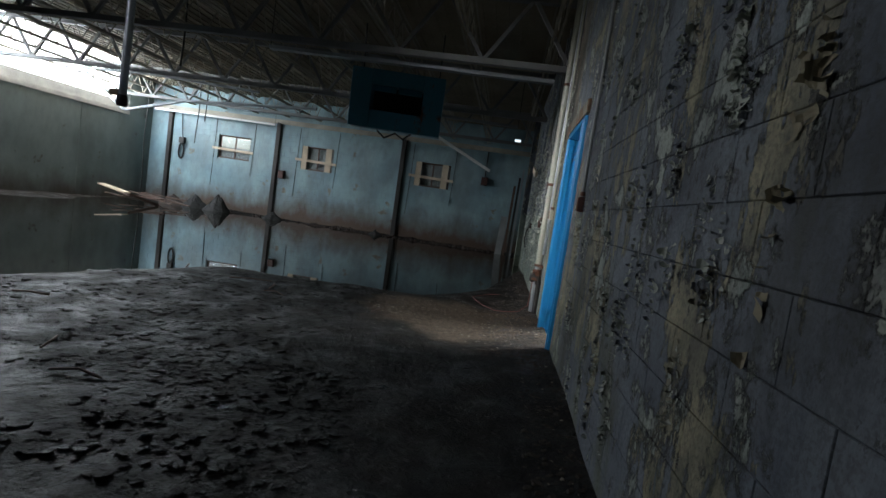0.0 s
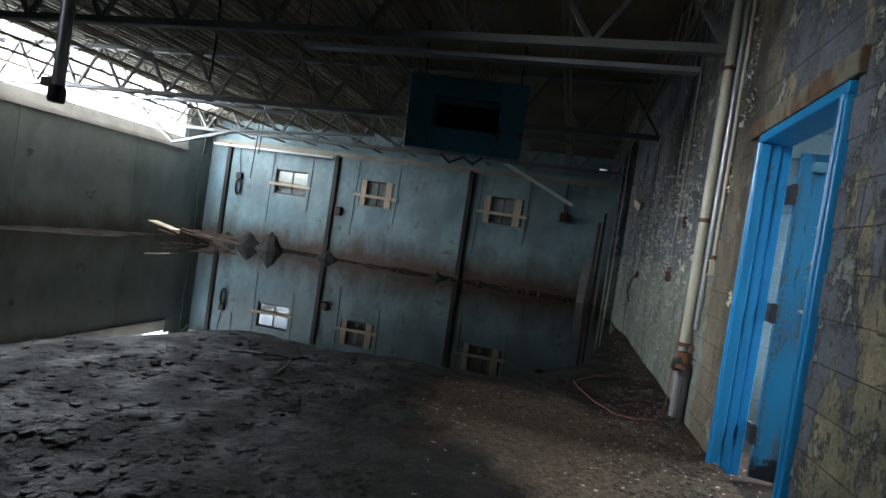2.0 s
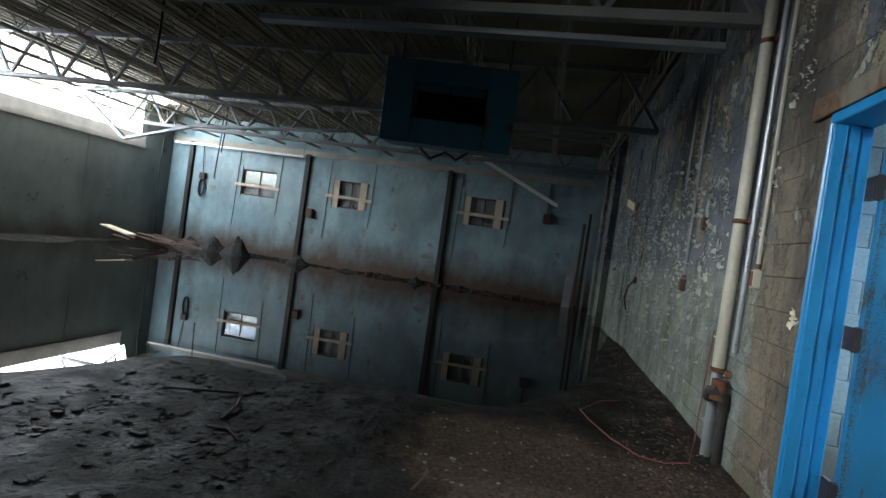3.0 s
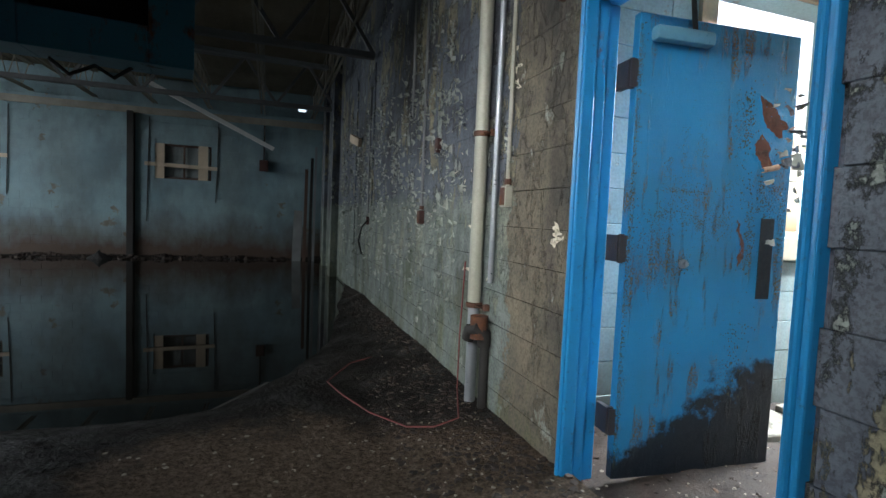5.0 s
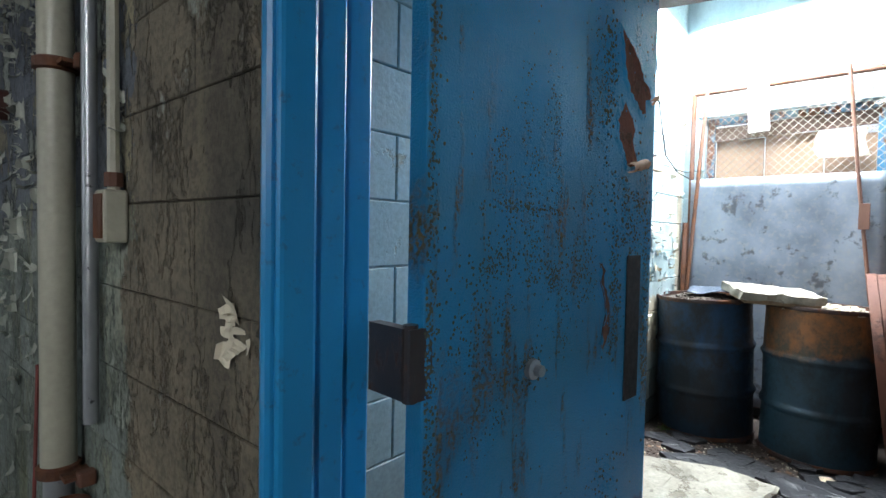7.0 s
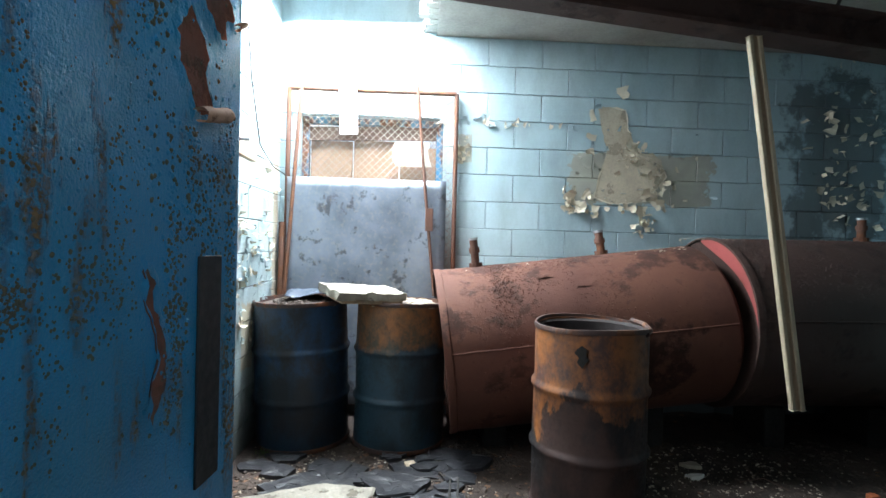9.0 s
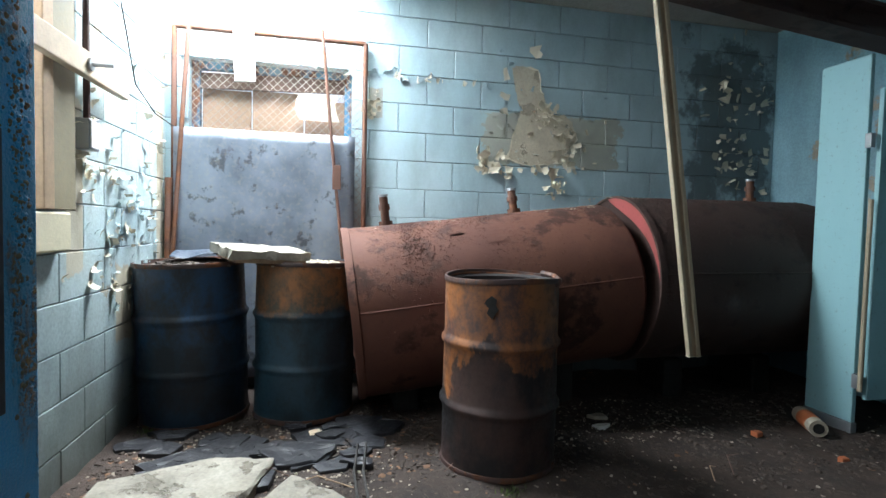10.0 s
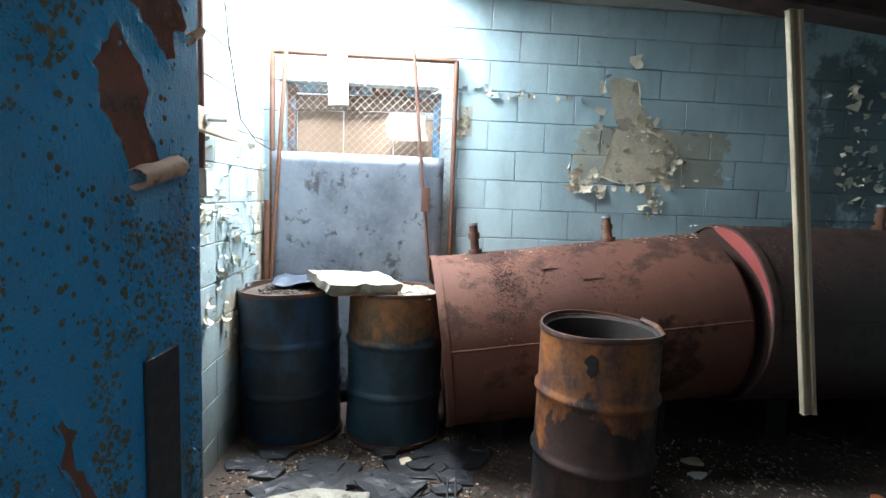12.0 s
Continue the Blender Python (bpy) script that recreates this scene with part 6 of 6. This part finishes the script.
for x, y in ((3.62, 6.12), (2.45, 4.05), (3.55, 5.03), (2.75, 4.45)):
    rn = random.Random(int(x * 100))
    vs, fs = [], []
    for _ in range(60):
        px, py = x + rn.gauss(0, 0.025), y + rn.gauss(0, 0.025)
        a, h_ = rn.uniform(0, 6.28), rn.uniform(0.01, 0.035)
        n = len(vs)
        z = room_height(px, py)
        vs += [(px, py, z), (px + 0.006 * math.cos(a), py + 0.006 * math.sin(a), z), (px + 0.012 * math.sin(a), py + 0.012 * math.cos(a), z + h_)]
        fs.append((n, n + 1, n + 2))
    me = bpy.data.meshes.new("moss")
    me.from_pydata(vs, [], fs)
    me.materials.append(MOSS)
    tagged(new("moss", me), "small tuft of green moss on the dirt", "moss", kind="stuff")

# hall litter
rubble("wall_litter", GRIT, "flakes and grit fallen along the wall", [(0.42, 7.5, 0.2, 3.2), (0.25, 6.0, 0.3, 1.6), (0.45, 3.0, 0.15, 3.0), (0.5, 11.5, 0.12, 3.5)], 3600, (0.008, 0.03), 14, 0.4, mud_height)
rubble("paint_litter", PALEGRIT, "pale paint flakes fallen along the wall", [(0.40, 7.0, 0.22, 2.2), (0.1, 6.0, 0.5, 1.2), (0.45, 3.0, 0.15, 2.5), (-0.6, 5.6, 0.9, 1.3)], 1100, (0.005, 0.022), 15, 0.15, mud_height)
rubble("mud_clods", MUD, "dark wet clods trodden up in the mud", [(-2.2, 3.6, 1.0, 1.0), (-3.4, 4.6, 1.3, 1.2), (-2.6, 6.0, 1.2, 0.9), (-1.4, 2.6, 0.7, 0.8)], 2600, (0.012, 0.05), 19, 0.3, mud_height)
rubble("silt_chips", PALEGRIT, "pale chips and flakes trodden into the tan mud by the door", [(-0.2, 5.7, 1.0, 0.9), (0.2, 6.2, 0.4, 0.8), (-0.6, 6.2, 0.9, 0.6)], 1500, (0.004, 0.02), 17, 0.2, mud_height)
rubble("mud_clods", MUD, "wet clods of mud over the floor", [(-4.0, 4.0, 4.5, 3.0), (-1.5, 3.5, 2.0, 3.0)], 1500, (0.006, 0.022), 16, 0.5, mud_height)
for k in range(10):
    rn = random.Random(200 + k)
    x, y, a, ln = rn.uniform(-4.5, -0.3), rn.uniform(2.5, 7.0), rn.uniform(0, 3.1), rn.uniform(0.2, 0.6)
    z = mud_height(x, y)
    bm = bmesh.new()
    tube(bm, [(x, y, z + 0.01), (x + ln * 0.5 * math.cos(a), y + ln * 0.5 * math.sin(a), z + 0.03), (x + ln * math.cos(a + 0.2), y + ln * math.sin(a + 0.2), z + 0.012)], 0.008, 5)
    single("stick", bm, DARKWOOD, "wet black stick lying on the mud", "stick", group="hall sticks")

# ---- masonry pieces ----
lay_blocks(wall_e, HALL, FACE_E @ pose(-HF, 0, 0), HF - HB, 0.05, ROOF - 0.06, [(HF - DY1, HF - DY0, -0.3, DZ)], "hall", 0.1, (HF - 8.6, HF - 2.6), 3.06)
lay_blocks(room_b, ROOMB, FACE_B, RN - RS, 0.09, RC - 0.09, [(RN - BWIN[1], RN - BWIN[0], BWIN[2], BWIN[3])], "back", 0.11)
lay_blocks(room_n, ROOMN, FACE_N, RX - NL - 0.02, 0.09, RC - 0.09, [(NWIN[0] - NL, NWIN[1] - NL, NWIN[2], NWIN[3])], "north", 0.3)
lay_blocks(wall_f, FAR, pose(HL, HF, 0), WX - HL, -0.1, ROOF + 0.08, [(a - HL, b - HL, c_, d_) for a, b, c_, d_ in [*WINS, (-0.03, 0.17, 3.9, 4.03)]], "far", 0.15, (-9, -8))
SPOTS = [(-y, z, 0.28, 0.5) for y, z in ((1.9, 1.9), (2.0, 1.2), (2.5, 0.7), (3.0, 0.6), (3.6, 0.8), (4.1, 1.3), (1.6, 2.1), (3.3, 2.2), (7.6, 1.9), (8.6, 1.6), (9.4, 1.9), (10.2, 1.8), (11.5, 1.9), (13.0, 1.8), (6.3, 2.7), (8.4, 2.6), (9.8, 2.7), (2.6, 1.6), (3.9, 2.6), (1.2, 1.0))]
rnd = random.Random(77)
TIGHT = []
for _ in range(150):
    a_, z_, da, dz = rnd.choice(SPOTS)
    TIGHT.append((rnd.gauss(a_, da), rnd.gauss(z_, dz), rnd.uniform(0.01, 0.035), rnd.uniform(0.03, 0.10)))
flakes("lifted_paint", wall_e, HALLFLAKE, FACE_E, TIGHT, 2600, (0.006, 0.026), (0.003, 0.016), 31, "thick curls of old paint")
flakes("lifted_paint", wall_e, HALLFLAKE, FACE_E, TIGHT, 300, (0.02, 0.055), (0.01, 0.032), 41, "broad curls of old paint")
flakes("lifted_paint", wall_e, HALL, FACE_E, TIGHT, 1600, (0.01, 0.04), (0.004, 0.02), 38)
flakes("lifted_paint", wall_e, HALLFLAKE, FACE_E, [(-y, z, 0.3, 0.35) for y in (7.7, 8.4, 9.2, 10.0, 10.9, 12.0, 13.2) for z in (1.0, 1.7, 2.3)], 900, (0.02, 0.07), (0.012, 0.045), 43, "broad curls of old paint")
flakes("lifted_paint", wall_e, CREAMFLAKE, FACE_E, [(-6.45, 2.05, 0.03, 0.07), (-5.95, 1.22, 0.015, 0.02), (-3.62, 1.75, 0.02, 0.05), (-6.9, 0.85, 0.1, 0.3), (-7.4, 1.6, 0.3, 0.5)], 46, (0.015, 0.05), (0.005, 0.02), 32, "pale curls of old paint")
flakes("lifted_strip", wall_e, BROWNFLAKE, FACE_E, [(-1.16, 2.1, 0.012, 0.10), (-1.14, 1.72, 0.015, 0.05), (-1.2, 1.5, 0.012, 0.12), (-1.22, 1.15, 0.012, 0.12), (-1.1, 2.5, 0.012, 0.1)], 44, (0.015, 0.06), (0.008, 0.032), 33, "hanging strips of torn coating")
flakes("curled_paint", room_b, CREAMFLAKE, FACE_B, [(2.52, 1.64, 0.24, 0.012), (2.72, 1.56, 0.04, 0.04), (2.15, 1.70, 0.03, 0.05), (2.6, 2.05, 0.05, 0.05), (1.33, 2.06, 0.03, 0.05), (2.9, 1.9, 0.12, 0.12), (1.6, 2.27, 0.2, 0.006)], 130, (0.015, 0.06), (0.008, 0.03), 34, "cream undersides of curling paint")
flakes("curled_paint", room_b, CREAMFLAKE, FACE_B, [(4.22, 2.0, 0.14, 0.30), (4.3, 1.75, 0.12, 0.12), (4.28, 2.35, 0.12, 0.18)], 70, (0.02, 0.085), (0.012, 0.05), 42, "cream undersides of curling paint")
flakes("curled_paint", room_b, CREAMFLAKE, FACE_B, [(2.80, 1.90, 0.03, 0.05), (2.18, 1.72, 0.03, 0.02), (2.76, 1.72, 0.03, 0.03), (2.50, 2.58, 0.03, 0.04), (1.36, 2.08, 0.03, 0.02)], 12, (0.06, 0.12), (0.015, 0.04), 39, "large cream flaps of curling paint")
flakes("curled_paint", room_b, ROOMB, FACE_B, [(2.35, 2.05, 0.12, 0.2), (2.9, 1.9, 0.2, 0.2), (1.4, 2.28, 0.2, 0.01), (4.25, 2.0, 0.15, 0.35)], 80, (0.015, 0.06), (0.006, 0.03), 35)
flakes("curled_paint", room_b, CREAMFLAKE, FACE_B, [(2.32, 2.28, 0.012, 0.07), (2.84, 1.92, 0.02, 0.05), (2.66, 2.12, 0.05, 0.02), (2.30, 1.78, 0.02, 0.05), (2.76, 1.76, 0.04, 0.02), (2.55, 1.70, 0.12, 0.01)], 26, (0.035, 0.10), (0.010, 0.028), 45, "cream flaps of paint round the bare patch")
# paint shed from the back wall down to cream block, its edges curling outward
rnd = random.Random(12)
ARM = ragged([(3.94, 2.43), (3.82, 2.42), (3.73, 2.40), (3.70, 2.26), (3.63, 2.13), (3.60, 2.07), (3.84, 2.05), (3.90, 2.24)], 0.03, 0.006)
FOOT = ragged([(3.86, 2.10), (3.50, 2.09), (3.44, 2.04), (3.40, 1.91), (3.51, 1.78), (3.59, 1.72), (3.79, 1.70), (3.94, 1.74), (3.92, 1.86)], 0.03, 0.006)
for out_, ring in ((0.0205, ARM), (0.0225, FOOT)):
    bm = bmesh.new()
    mid = bm.verts.new((RX - out_, sum(p[0] for p in ring) / len(ring), sum(p[1] for p in ring) / len(ring)))
    rim = [bm.verts.new((RX - out_, y, z)) for y, z in ring]
    for a, b in zip(rim, rim[1:] + rim[:1]):
        bm.faces.new((mid, a, b))
    part("bare_block", bm, BAREBLOCK, room_b, "cream block laid bare where the paint fell off")
SHED = ARM[:len(ARM) // 2] + FOOT[len(FOOT) // 3:]
for side, mat in ((0, ROOMB), (1, CREAMFLAKE)):
    bm = bmesh.new()
    rn = random.Random(5)
    n = len(SHED)
    k = 0
    while k < n - 6:
        m_ = rn.randint(2, 5)
        keep, size = rn.random() < 0.7, rn.uniform(0.008, 0.026)
        cols = []
        for i in range(m_ + 1):
            y, z = SHED[(k + i) % n]
            y0, z0 = SHED[(k + i - 1) % n]
            y1, z1 = SHED[(k + i + 1) % n]
            ty, tz = y1 - y0, z1 - z0
            q = math.hypot(ty, tz) or 1.0
            ny_, nz_ = tz / q, -ty / q
            w_ = size * rn.uniform(0.5, 1.2) * math.sin(math.pi * (i + 0.4) / (m_ + 0.8))
            cols.append([bm.verts.new((RX - 0.0236 - side * 0.0012 - 0.14 * w_ * u * (1.0 - 0.25 * u), y + ny_ * w_ * (u * 0.9 - 0.3), z + nz_ * w_ * (u * 0.9 - 0.3))) for u in (0.0, 0.45, 1.0)])
        if keep:
            for a, b in zip(cols, cols[1:]):
                for i in range(2):
                    bm.faces.new((a[i], b[i], b[i + 1], a[i + 1]))
        k += m_
    bmesh.ops.delete(bm, geom=[v for v in bm.verts if not v.link_faces], context="VERTS")
    part("curled_edge", bm, mat, room_b, "paint curling off round the bare patch")
flakes("curled_paint", room_n, CREAMFLAKE, FACE_N, [(2.7, 1.45, 0.15, 0.03), (2.75, 1.2, 0.25, 0.1), (3.3, 1.3, 0.15, 0.4), (2.6, 0.95, 0.25, 0.15), (3.45, 2.1, 0.05, 0.4), (2.5, 1.6, 0.05, 0.1)], 110, (0.015, 0.06), (0.01, 0.045), 36, "cream undersides of curling paint")
flakes("curled_paint", room_n, ROOMN, FACE_N, [(2.9, 1.4, 0.35, 0.5), (3.3, 0.9, 0.2, 0.3)], 120, (0.012, 0.05), (0.005, 0.03), 37)
